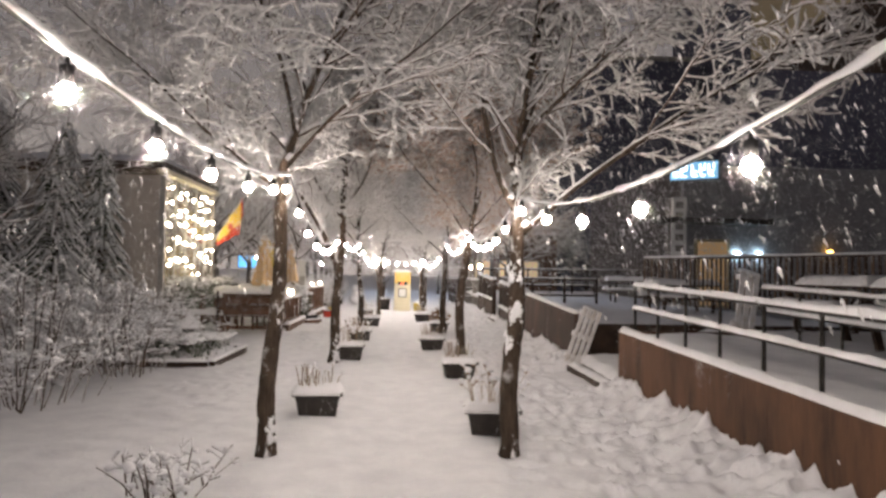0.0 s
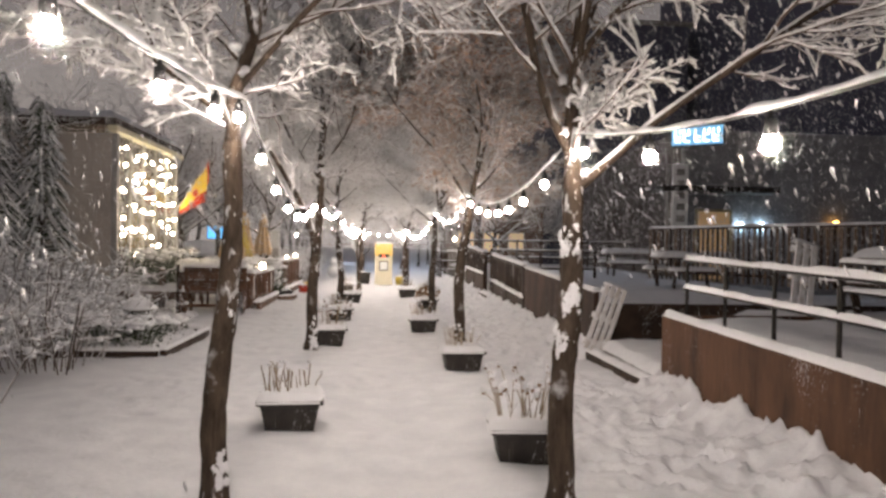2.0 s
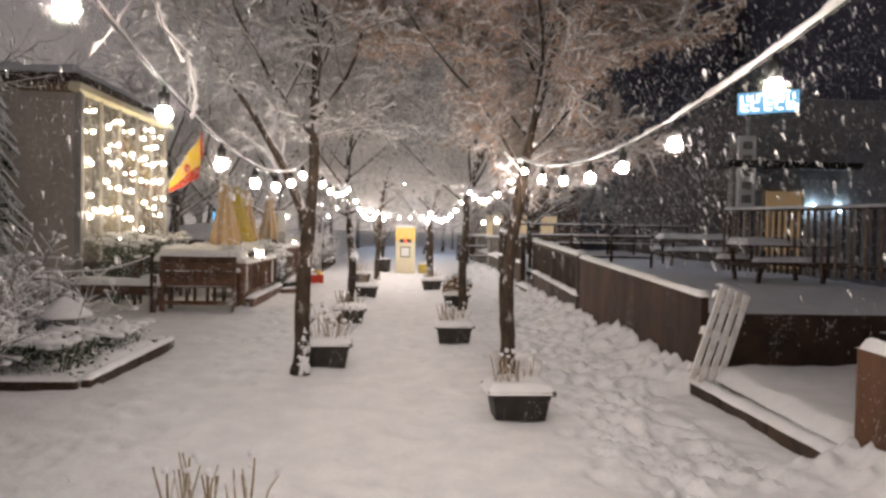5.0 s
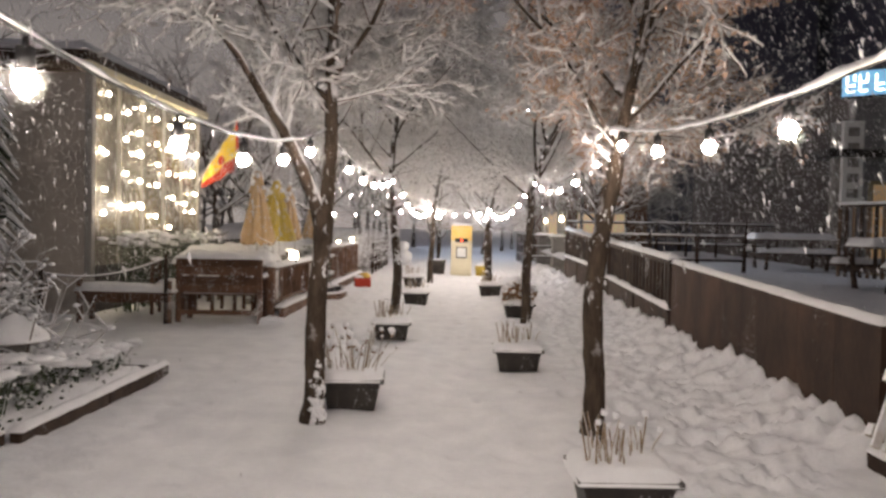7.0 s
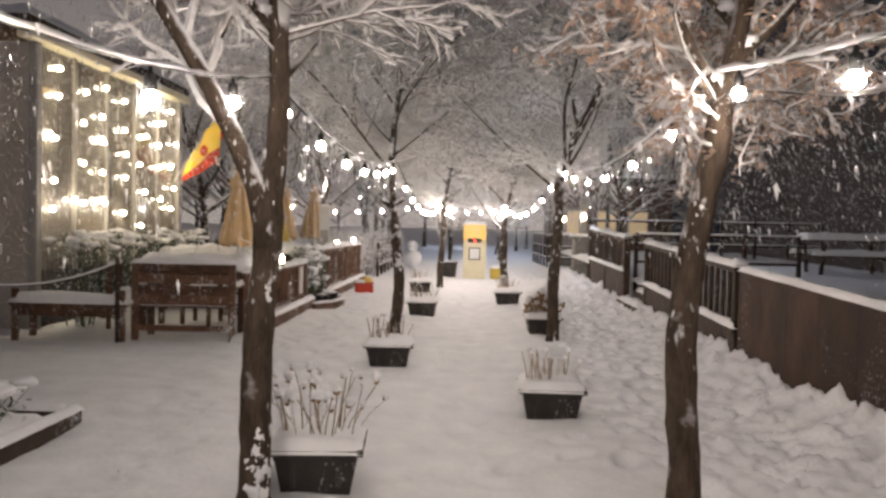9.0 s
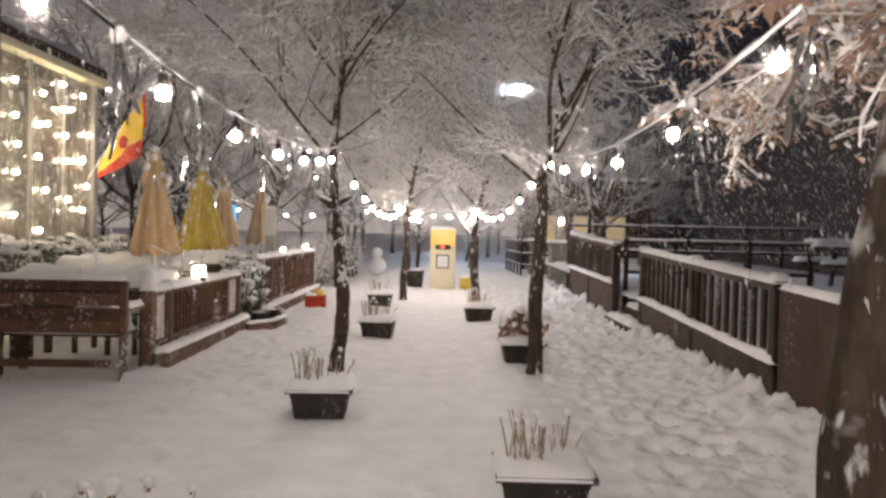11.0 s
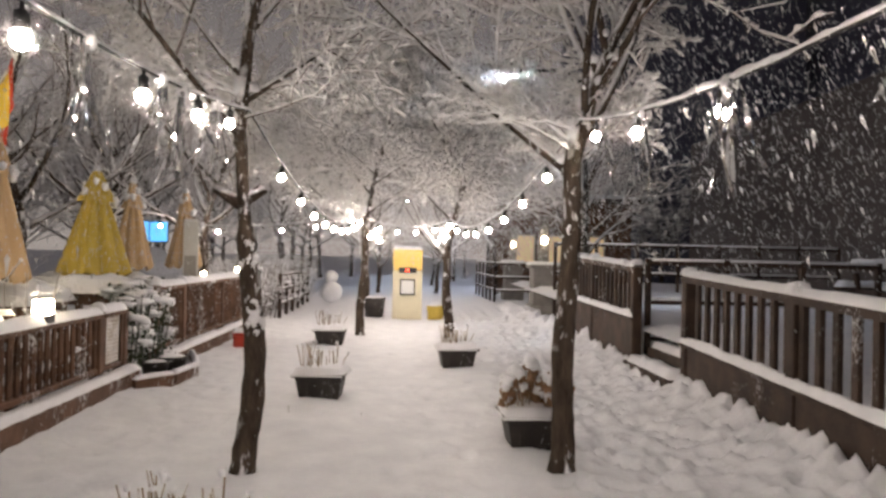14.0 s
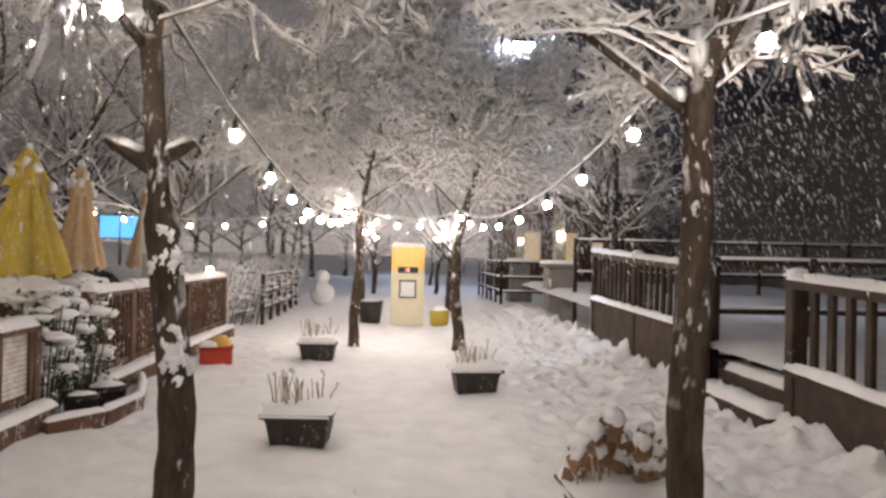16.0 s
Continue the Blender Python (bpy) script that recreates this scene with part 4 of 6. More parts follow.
def build_hedge(x, y, w, d, h, n, seed, label, group="low hedges", share=14, low=0.84):
    """A clipped leafy bush: many small leaves, snow lying on its top."""
    rnd = random.Random(seed)
    t = thing("hedge_bush", label, "hedge", group, pose(x, y, 0.02))
    s, c = Shape(), Shape()
    for k in range(n):
        px, py, pz = rnd.uniform(-w / 2, w / 2), rnd.uniform(-d / 2, d / 2), h * rnd.random() ** 0.7
        e = 1 - 0.35 * (pz / h) ** 3
        v, u = Vector((rnd.gauss(0, 1), rnd.gauss(0, 1), rnd.gauss(0.2, 0.6))).normalized(), Vector((rnd.gauss(0, 1), rnd.gauss(0, 1), rnd.gauss(0, 1))).normalized()
        q = Vector((px * e, py * e, pz))
        b = len(s.v)
        ln, wd = rnd.uniform(0.03, 0.06), rnd.uniform(0.012, 0.02)
        s.v += [tuple(q), tuple(q + v * ln * 0.5 + u * wd), tuple(q + v * ln), tuple(q + v * ln * 0.5 - u * wd)]
        s.f += [(b, b + 1, b + 2), (b, b + 2, b + 3)]
    for k in range(24):
        a, z0 = rnd.uniform(-w / 2, w / 2), rnd.uniform(-d / 2, d / 2)
        s.tube([(a * 0.5, z0 * 0.5, 0), (a, z0, h * 0.9)], [0.008, 0.004], 4, False)
    for k in range(int(n / share)):
        px, py = rnd.uniform(-w / 2, w / 2) * 0.9, rnd.uniform(-d / 2, d / 2) * 0.9
        c.blob((px, py, h * rnd.uniform(low, 1.02)), rnd.uniform(0.03, 0.085), seed + k, 5, 7, (1.2, 1.2, 0.55), 0.4)
    part("foliage", s, EVERGREEN, t)["kind"] = "stuff"
    part("snow_load", c, SNOW_CAP, t, "", True)["kind"] = "stuff"


for k, (x, y, w, d, h) in enumerate(((-3.35, 13.1, 0.75, 1.2, 0.34), (-3.35, 12.0, 0.75, 1.1, 0.4), (-4.1, 12.9, 0.8, 1.2, 0.45), (-4.0, 11.9, 0.7, 1.0, 0.5))):
    build_hedge(x, y, w, d, h, 1100, 600 + k, "low leafy hedge bush capped with snow inside the bed")
S_LAB = "leafless shrub bowed under fresh snow"
for k, (x, y, w, d, h, n) in enumerate([(-3.7, 10.2, 0.9, 1.2, 0.8, 60), (-4.7, 12.6, 0.9, 1.3, 1.05, 60), (-4.3, 11.0, 1.0, 1.4, 1.15, 70), (-4.5, 9.3, 1.1, 1.4, 1.3, 70), (-4.9, 13.3, 1.0, 1.0, 1.25, 60),
                                         (-3.8, 7.8, 1.1, 1.2, 0.75, 40), (-4.7, 6.9, 1.2, 1.2, 1.1, 50), (-5.6, 8.0, 1.4, 1.4, 1.5, 70), (-6.2, 10.5, 1.4, 1.6, 1.6, 70), (-5.8, 14.6, 1.3, 1.2, 1.1, 60), (-6.5, 5.4, 1.5, 1.5, 1.6, 60)]):
    build_bush(x, y, 0.1, w, d, h, n, 50 + k, S_LAB)
build_bush(-3.75, 12.75, 0.1, 0.9, 0.9, 0.9, 46, 91, S_LAB)
build_bush(-1.52, 5.0, 0.02, 0.45, 0.35, 0.3, 26, 90, "small withered plant sticking out of the snow")


def slat_bench(m, width, label, group):
    """A garden bench with a slatted back, arms and a seat under snow. Seen from behind its back lies at y=0."""
    t = thing("garden_bench", label, "bench", group, m)
    w = width / 2
    for sx in (-w, w - 0.07):
        part("rear_leg", Shape().box(sx, sx + 0.07, 0, 0.06, -0.05, 0.95), BROWNWOOD, t)
        part("front_leg", Shape().box(sx, sx + 0.07, 0.5, 0.56, -0.05, 0.64), BROWNWOOD, t)
        part("armrest", Shape().box(sx - 0.01, sx + 0.08, -0.01, 0.6, 0.641, 0.68), BROWNWOOD, t)
        part("snow_layer", Shape().snowcap(sx - 0.01, sx + 0.08, 0.07, 0.6, 0.68, 0.05, 0.005, 0.04, sx), SNOW_CAP, t, "", True)
    for z in (0.9, 0.76, 0.62, 0.5):
        part("back_slat", Shape().box(-w + 0.071, w - 0.071, 0.01, 0.04, z - 0.06, z + 0.06), BROWNWOOD, t)
    for y in (0.08, 0.22, 0.36):
        part("seat_slat", Shape().box(-w + 0.071, w - 0.071, y, y + 0.12, 0.4, 0.43), BROWNWOOD, t)
    part("stretcher", Shape().box(-w + 0.071, w - 0.071, 0.01, 0.05, 0.12, 0.19), BROWNWOOD, t)
    part("snow_layer", Shape().snowcap(-w, w, -0.01, 0.07, 0.945, 0.05, 0.006, 0.04, 3), SNOW_CAP, t, "", True)
    part("snow_layer", Shape().snowcap(-w + 0.08, w - 0.08, 0.07, 0.49, 0.43, 0.1, 0.0, 0.06, 5), SNOW_CAP, t, "snow on the seat", True)
    return t


def garden_table(m, lx, ly, h, label, material=None):
    material = material or BROWNWOOD
    t = thing("garden_table", label, "table", "garden tables", m)
    n = 5
    for k in range(n):
        a = -ly / 2 + k * ly / n
        part("plank", Shape().box(-lx / 2, lx / 2, a, a + ly / n - 0.008, h - 0.04, h, 0.004), material, t)
    part("apron", Shape().box(-lx / 2 + 0.06, lx / 2 - 0.06, -ly / 2 + 0.06, -ly / 2 + 0.09, h - 0.14, h - 0.041), material, t)
    part("apron", Shape().box(-lx / 2 + 0.06, lx / 2 - 0.06, ly / 2 - 0.09, ly / 2 - 0.06, h - 0.14, h - 0.041), material, t)
    for sx in (-1, 1):
        for sy in (-1, 1):
            x, y = sx * (lx / 2 - 0.1), sy * (ly / 2 - 0.1)
            part("leg", Shape().box(x - 0.035, x + 0.035, y - 0.035, y + 0.035, -0.05, h - 0.041), material, t)
    part("snow_layer", Shape().snowcap(-lx / 2, lx / 2, -ly / 2, ly / 2, h, 0.17, 0.03, 0.06, lx * 7, 0.0, 0.5), SNOW_CAP, t, "deep snow on the tabletop", True)
    return t


def garden_chair(m, label="dark wooden garden chair with snow on its seat"):
    t = thing("garden_chair", label, "chair", "garden chairs", m)
    for x in (-0.22, 0.17):
        part("rear_leg", Shape().box(x, x + 0.05, 0.0, 0.05, -0.05, 0.86), BROWNWOOD, t)
        part("front_leg", Shape().box(x, x + 0.05, 0.4, 0.45, -0.05, 0.43), BROWNWOOD, t)
    for z in (0.82, 0.68, 0.54):
        part("back_slat", Shape().box(-0.169, 0.169, 0.012, 0.036, z - 0.04, z + 0.03), BROWNWOOD, t)
    part("seat", Shape().box(-0.23, 0.23, 0.051, 0.46, 0.431, 0.46), BROWNWOOD, t)
    part("snow_layer", Shape().snowcap(-0.22, 0.22, 0.06, 0.45, 0.46, 0.09, 0, 0.06, 2), SNOW_CAP, t, "", True)
    part("snow_layer", Shape().snowcap(-0.22, 0.22, 0.0, 0.05, 0.86, 0.05, 0.004, 0.04, 6), SNOW_CAP, t, "", True)
    return t


G_BENCH = "dark slatted garden bench, snow on seat and back"
slat_bench(pose(-3.52, 17.55, 0, 0, 0, 2), 1.25, G_BENCH, "garden benches")


def plain_bench(m, w):
    t = thing("plain_bench", "dark backless wooden bench with snow on its seat", "bench", "garden benches", m)
    for y in (0.0, 0.16, 0.32):
        part("seat_slat", Shape().box(-w / 2, w / 2, y, y + 0.14, 0.42, 0.46), BROWNWOOD, t)
    part("apron", Shape().box(-w / 2 + 0.08, w / 2 - 0.08, 0.02, 0.05, 0.3, 0.419), BROWNWOOD, t)
    for x in (-w / 2 + 0.02, w / 2 - 0.09):
        for y in (0.02, 0.38):
            part("leg", Shape().box(x, x + 0.07, y, y + 0.06, -0.05, 0.419 if y > 0.1 else 0.62), BROWNWOOD, t)
    part("snow_layer", Shape().snowcap(-w / 2, w / 2, 0.0, 0.46, 0.46, 0.1, 0.01, 0.06, 2), SNOW_CAP, t, "", True)


plain_bench(pose(-4.82, 17.3, 0), 1.4)
garden_table(pose(-3.75, 18.75, 0.0, 0, 0, 2), 1.5, 0.85, 0.82, "dark wooden garden table under deep snow")
c0 = garden_chair(pose(-3.9, 19.5, 0.0, 0, 0, 175))
copy_thing(c0, pose(-3.35, 19.6, 0.0, 0, 0, 190))
copy_thing(c0, pose(-4.9, 18.6, 0.0, 0, 0, -85))
copy_thing(c0, pose(-5.0, 20.6, 0.0, 0, 0, -100))
garden_table(pose(-4.3, 21.0, 0.0, 0, 0, 0), 1.6, 1.0, 0.86, "dark wooden garden table heaped with snow")
garden_table(pose(-3.6, 22.4, 0.0, 0, 0, 4), 0.8, 0.7, 0.9, "brown wooden serving table topped with snow", BROWNWOOD)
garden_table(pose(-4.6, 24.8, 0.0, 0, 0, 0), 1.5, 0.9, 0.85, "dark wooden garden table heaped with snow")


def rope_line():
    t = thing("rope_barrier", "sagging rope between posts beside the garden bench, snow on it", "rope", "")
    a, b = Vector((-5.6, 16.6, 0.75)), Vector((-4.2, 17.3, 0.95))
    p = sag_points(a, b, 0.14, 12)
    part("rope", Shape().tube(p, [0.01] * 13, 6), CABLE, t)
    part("snow_layer", Shape().tube([q + Vector((0, 0, 0.013)) for q in p], [0.014] * 13, 6), SNOW_CAP, t, "", True)
    for q in (a, b):
        part("post", Shape().tube([(q.x, q.y, -0.05), (q.x, q.y, q.z + 0.05)], [0.03, 0.03], 8), DARKWOOD, t)


rope_line()

# low garden fence along the path
FX = -2.88


def build_west_fence(y0, y1, top, label, cells, base=True):
    t = thing("garden_fence", label, "fence", "garden fences")
    for a, b, kind in cells:
        part("post", Shape().box(FX - 0.05, FX + 0.05, a - 0.05, a + 0.05, -0.1, top + 0.02, 0.008), BROWNWOOD, t)
        part("top_rail", Shape().box(FX - 0.055, FX + 0.055, a + 0.051, b - 0.051, top - 0.05, top, 0.006), BROWNWOOD, t)
        part("bottom_rail", Shape().box(FX - 0.035, FX + 0.035, a + 0.051, b - 0.051, 0.24, 0.29, 0.006), BROWNWOOD, t)
        if kind == "panel":
            part("lattice_backing", Shape().box(FX - 0.012, FX + 0.008, a + 0.051, b - 0.051, 0.291, top - 0.051, 0.003), PALEWOOD, t, "pale lattice panel caked with snow")
            for q in range(12):
                z = 0.31 + q * (top - 0.4) / 11
                part("lattice_bar", Shape().box(FX + 0.0085, FX + 0.018, a + 0.055, b - 0.055, z - 0.006, z + 0.006, 0.002), PALEWOOD, t)
            for y0_ in (a + 0.052, b - 0.112):
                part("panel_stile", Shape().box(FX + 0.0185, FX + 0.04, y0_, y0_ + 0.06, 0.292, top - 0.052, 0.004), BROWNWOOD, t)
        else:
            n = max(2, int((b - a) / 0.11))
            for k in range(n):
                y = a + (k + 0.5) * (b - a) / n
                part("baluster", Shape().tube([(FX, y, 0.29), (FX, y, 0.38), (FX, y, 0.45), (FX, y, 0.52), (FX, y, top - 0.051)], [0.018, 0.028, 0.018, 0.028, 0.018], 6), BROWNWOOD, t)
        part("snow_layer", Shape().snowcap(FX - 0.065, FX + 0.065, a + 0.03, b - 0.03, top, 0.075, 0.008, 0.05, a), SNOW_CAP, t, "", True)
        part("snow_layer", Shape().snowcap(FX - 0.06, FX + 0.06, a - 0.06, a + 0.06, top + 0.02, 0.085, 0.01, 0.04, a + 1), SNOW_CAP, t, "", True)
    part("post", Shape().box(FX - 0.05, FX + 0.05, y1 - 0.05, y1 + 0.05, -0.1, top + 0.02, 0.008), BROWNWOOD, t)
    if base:
        part("base_board", Shape().box(FX + 0.12, FX + 0.19, y0, y1, -0.1, 0.2, 0.01), BROWNWOOD, t)
        part("snow_layer", Shape().snowcap(FX + 0.05, FX + 0.2, y0, y1, 0.198, 0.05, 0.006, 0.05, 8), SNOW_CAP, t, "", True)


build_west_fence(18.05, 21.2, 0.8, "brown garden fence with turned balusters and snow on its rail", [(18.05, 18.55, "panel"), (18.55, 20.6, "rail"), (20.6, 21.2, "panel")])
build_west_fence(22.2, 27.2, 0.98, "brown garden fence with turned balusters and snow on its rail", [(22.2, 23.2, "rail"), (23.2, 25.2, "rail"), (25.2, 27.2, "rail")])
for k, (x, y, w, d, h, n) in enumerate([(-3.3, 27.8, 0.8, 0.8, 1.1, 60)]):
    build_bush(x, y, 0.03, w, d, h, n, 120 + k, S_LAB)


build_bush(-3.25, 19.95, 0.02, 0.22, 0.22, 1.15, 16, 131, "slender frosted plant standing behind the garden fence")
for k, (x, y, w, h) in enumerate(((-2.98, 21.55, 0.5, 1.02), (-2.9, 21.98, 0.55, 0.9), (-3.0, 22.5, 0.4, 1.05))):
    build_hedge(x, y, w, 0.5, h, 520, 640 + k, "dense leafy shrub loaded with clumps of snow in the fence gap", "shrubs in the fence gap", 9, 0.3)
for x, y, r in ((-2.62, 21.45, 0.13), (-2.58, 21.85, 0.16)):
    pot = thing("plant_pot", "small dark plant pot below the fence shrubs", "plant pot", "small plant pots", pose(x, y, 0.0))
    part("body", Shape().tube([(0, 0, -0.04), (0, 0, 0.2), (0, 0, 0.205), (0, 0, 0.24), (0, 0, 0.2)], [r * 0.75, r, r * 1.12, r * 1.12, r * 0.9], 14), TUB, pot, "", True)
    part("soil_snow", Shape().blob((0, 0, 0.2), r * 0.95, 5, 6, 12, (1, 1, 0.45), 0.12), SNOW_CAP, pot, "", True)


def build_low_board():
    """A low board that bends round the pots."""
    t = thing("low_edging", "low brown edging board bending round the plant pots, snow on it", "garden edging", "", None, "structure")
    run = [(-2.66, 20.95), (-2.4, 21.35), (-2.34, 21.95), (-2.5, 22.5), (-2.68, 23.0)]
    for (x0, y0), (x1, y1) in zip(run, run[1:]):
        d = Vector((x1 - x0, y1 - y0, 0))
        m = pose(x0, y0, 0, 0, 0, math.degrees(math.atan2(d.y, d.x)))
        part("board", Shape().box(0, d.length - 0.004, -0.03, 0.03, -0.06, 0.13, 0.008), BROWNWOOD, t, "", False, m)
        part("snow_layer", Shape().snowcap(0, d.length, -0.035, 0.035, 0.13, 0.04, 0.006, 0.04, x0), SNOW_CAP, t, "", True, m)


build_low_board()


def build_lantern(x, y, z, s, label="small glowing white lantern standing on the snowy fence rail"):
    t = thing("lantern", label, "lantern", "lanterns", pose(x, y, z))
    part("glass_box", Shape().box(-s / 2, s / 2, -s / 2, s / 2, 0.01, s * 1.1, s * 0.1), WARM_LAMP, t, "lit frosted glass")
    part("foot", Shape().box(-s * 0.55, s * 0.55, -s * 0.55, s * 0.55, -0.06, 0.009, 0.004), BLACK, t)
    part("lid", Shape().box(-s * 0.4, s * 0.4, -s * 0.4, s * 0.4, s * 1.1, s * 1.1 + 0.015, 0.004), BLACK, t)


build_lantern(FX, 19.55, 0.86, 0.12)
build_lantern(-4.6, 24.8, 0.98, 0.07, "small glowing lantern on a snowy garden table")
build_lantern(-4.3, 21.3, 0.99, 0.05, "small glowing lantern on a snowy garden table")
build_lantern(FX, 26.4, 1.04, 0.08)
build_lantern(FX, 24.2, 1.04, 0.06)


def build_umbrella(x, y, top, bottom, r, material, label, seed):
    """A closed market umbrella: pole, folded canopy with deep pleats, cap of snow."""
    rnd = random.Random(seed)
    t = thing("closed_umbrella", label, "umbrella", "closed garden umbrellas", pose(x, y, 0, 0, 0, rnd.uniform(0, 60)))
    part("pole", Shape().tube([(0, 0, -0.05), (0, 0, top + 0.02)], [0.024, 0.022], 10), WHITE, t)
    part("base_plate", Shape().tube([(0, 0, -0.05), (0, 0, 0.06), (0, 0, 0.1)], [0.26, 0.25, 0.05], 16), STONE, t)
    s = Shape()
    rows, seg = 12, 48
    for j in range(rows + 1):
        u = j / rows
        z = top - (top - bottom) * u
        rr = r * (0.1 + 1.0 * u)
        for k in range(seg):
            a = 2 * math.pi * k / seg
            fold = 0.72 + 0.28 * abs(math.cos(4 * a)) + 0.05 * math.sin(3 * a + seed)
            s.v.append((rr * fold * math.cos(a), rr * fold * math.sin(a), z + 0.04 * u * math.cos(8 * a)))
    for j in range(rows):
        for k in range(seg):
            a, b = j * seg + k, j * seg + (k + 1) % seg
            s.f.append((b, a, a + seg, b + seg))
    s.f.append(tuple(range(seg)))
    part("canopy", s, material, t, "folded canvas in deep pleats", True)
    vent = Shape()
    for j in range(4):
        u = j / 3
        for k in range(16):
            a = 2 * math.pi * k / 16
            q = r * (0.13 + 0.44 * u) * (0.9 + 0.14 * (k % 2))
            vent.v.append((q * math.cos(a), q * math.sin(a), top + 0.04 - 0.42 * u))
    for j in range(3):
        for k in range(16):
            a, b = j * 16 + k, j * 16 + (k + 1) % 16
            vent.f.append((b, a, a + 16, b + 16))
    part("vent_flap", vent, material, t)
    cap = Shape().blob((0, 0, top + 0.05), 0.055, seed, 6, 9, (1, 1, 1.1), 0.15)
    for k in range(9):
        a = 2 * math.pi * k / 8 + 0.1
        u = rnd.uniform(0.25, 1.0)
        q = r * (0.13 + 0.42 * u)
        cap.blob((q * math.cos(a), q * math.sin(a), top + 0.03 - 0.42 * u + 0.02), rnd.uniform(0.03, 0.055), seed * 9 + k, 5, 7, (1, 1, 1.3), 0.3)
    part("snow_cap", cap, SNOW_CAP, t, "", True)["kind"] = "stuff"


build_umbrella(-3.75, 20.4, 2.4, 1.1, 0.3, BEIGE, "closed beige garden umbrella with snow on its top", 1)
build_umbrella(-4.3, 24.0, 2.42, 1.05, 0.44, YELLOW, "closed yellow garden umbrella with snow on its top", 2)
build_umbrella(-4.35, 25.5, 2.42, 1.1, 0.3, BEIGE, "closed beige garden umbrella with snow on its top", 3)
build_umbrella(-4.05, 27.3, 2.42, 1.1, 0.3, BEIGE, "closed beige garden umbrella with snow on its top", 4)


def build_banner_post():
    t = thing("white_banner_post", "narrow white sign board on a post by the fence", "sign board", "", pose(-3.35, 25.2, 0))
    part("post", Shape().tube([(0, 0.03, -0.05), (0, 0.03, 1.85)], [0.02, 0.02], 8), WHITE, t)
    part("board", Shape().box(-0.115, 0.115, -0.012, 0.012, 0.85, 1.85, 0.006), WHITE, t)
    part("grey_panel", Shape().box(-0.09, 0.09, -0.0165, -0.0125, 0.95, 1.32, 0.001), FRAME, t, "pale grey lower panel")
    part("snow_layer", Shape().snowcap(-0.115, 0.115, -0.02, 0.02, 1.85, 0.04, 0.004, 0.03, 1), SNOW_CAP, t, "", True)


build_banner_post()


def build_crate():
    t = thing("red_crate", "red plastic crate with an orange cover standing in snow", "crate", "", pose(-2.36, 24.7, 0.02, 0, 0, 12))
    part("body", Shape().box(-0.19, 0.19, -0.13, 0.13, -0.04, 0.16, 0.025), RED, t)
    part("rim", Shape().box(-0.2, 0.2, -0.14, 0.14, 0.162, 0.19, 0.01), RED, t)
    part("orange_lid", Shape().blob((0.06, 0, 0.23), 0.12, 4, 7, 12, (1.0, 0.8, 0.75), 0.12), ORANGE, t, "orange cover", True)
    part("snow_layer", Shape().snowcap(-0.19, 0.02, -0.13, 0.13, 0.19, 0.06, 0.005, 0.03, 3), SNOW_CAP, t, "", True)


build_crate()


# ---------------- glazed house with curtains of fairy lights ----------------
HX, HY0, HY1, HZ = -5.8, 18.3, 23.0, 3.75


def build_house():
    t = thing("garden_house", "glass-fronted cafe house hung with curtains of fairy lights", "house", "")
    part("corner_post", Shape().box(HX - 0.06, HX + 0.06, HY1 - 0.06, HY1 + 0.06, -0.1, HZ, 0.01), FRAME, t, "pale painted post")
    part("corner_post", Shape().box(HX - 0.06, HX + 0.06, HY0 - 0.06, HY0 + 0.06, -0.1, HZ, 0.01), FRAME, t)
    part("gutter", Shape().box(HX - 0.08, HX + 0.14, HY0 - 0.3, HY1 + 0.3, HZ, HZ + 0.14, 0.02), CREAM, t, "pale roof gutter")
    part("roof", Shape().box(HX - 5.0, HX + 0.1, HY0 - 0.3, HY1 + 0.3, HZ + 0.142, HZ + 0.3, 0.02), DARKWOOD, t)
    part("snow_layer", Shape().snowcap(HX - 5.0, HX + 0.1, HY0 - 0.3, HY1 + 0.3, HZ + 0.3, 0.16, 0.01, 0.2, 4), SNOW_CAP, t, "snow on the roof", True)
    part("base_wall", Shape().box(HX - 0.1, HX - 0.02, HY0 + 0.061, HY1 - 0.061, -0.1, 0.75, 0.01), WALLPAINT, t)
    n = 5
    w = (HY1 - HY0) / n
    for k in range(1, n):
        y = HY0 + k * w
        part("mullion", Shape().box(HX - 0.035, HX + 0.035, y - 0.03, y + 0.03, 0.751, HZ - 0.001, 0.006), FRAME, t)
    for k in range(n):
        y = HY0 + k * w
        g = part("pane", Shape().box(HX - 0.01, HX + 0.004, y + 0.04, y + w - 0.04, 0.76, HZ - 0.02, 0.002), PANE, t, "large glass pane")
        g.visible_shadow = False
    part("back_wall", Shape().box(HX - 4.6, HX - 4.5, HY0, HY1, -0.1, HZ, 0.01), BEIGE_WALL, t)
    part("end_wall", Shape().box(HX - 4.499, HX - 0.061, HY1 - 0.05, HY1 + 0.03, -0.1, HZ, 0.01), WALLPAINT, t)
    part("end_wall", Shape().box(HX - 4.499, HX - 0.061, HY0 - 0.03, HY0 + 0.05, -0.1, HZ, 0.01), HAZE_WALL, t)
    part("floor", Shape().box(HX - 4.499, HX - 0.1, HY0 + 0.051, HY1 - 0.051, 0.0, 0.12, 0.005), BROWNWOOD, t)
    # added fill: a glowing strip under the ceiling behind the glass, lights the inside
    part("fill_strip", Shape().box(HX - 2.6, HX - 1.6, HY0 + 1.2, HY1 - 1.2, HZ - 0.12, HZ - 0.06, 0.01), INTERIOR_FILL, t, "added warm glowing strip")


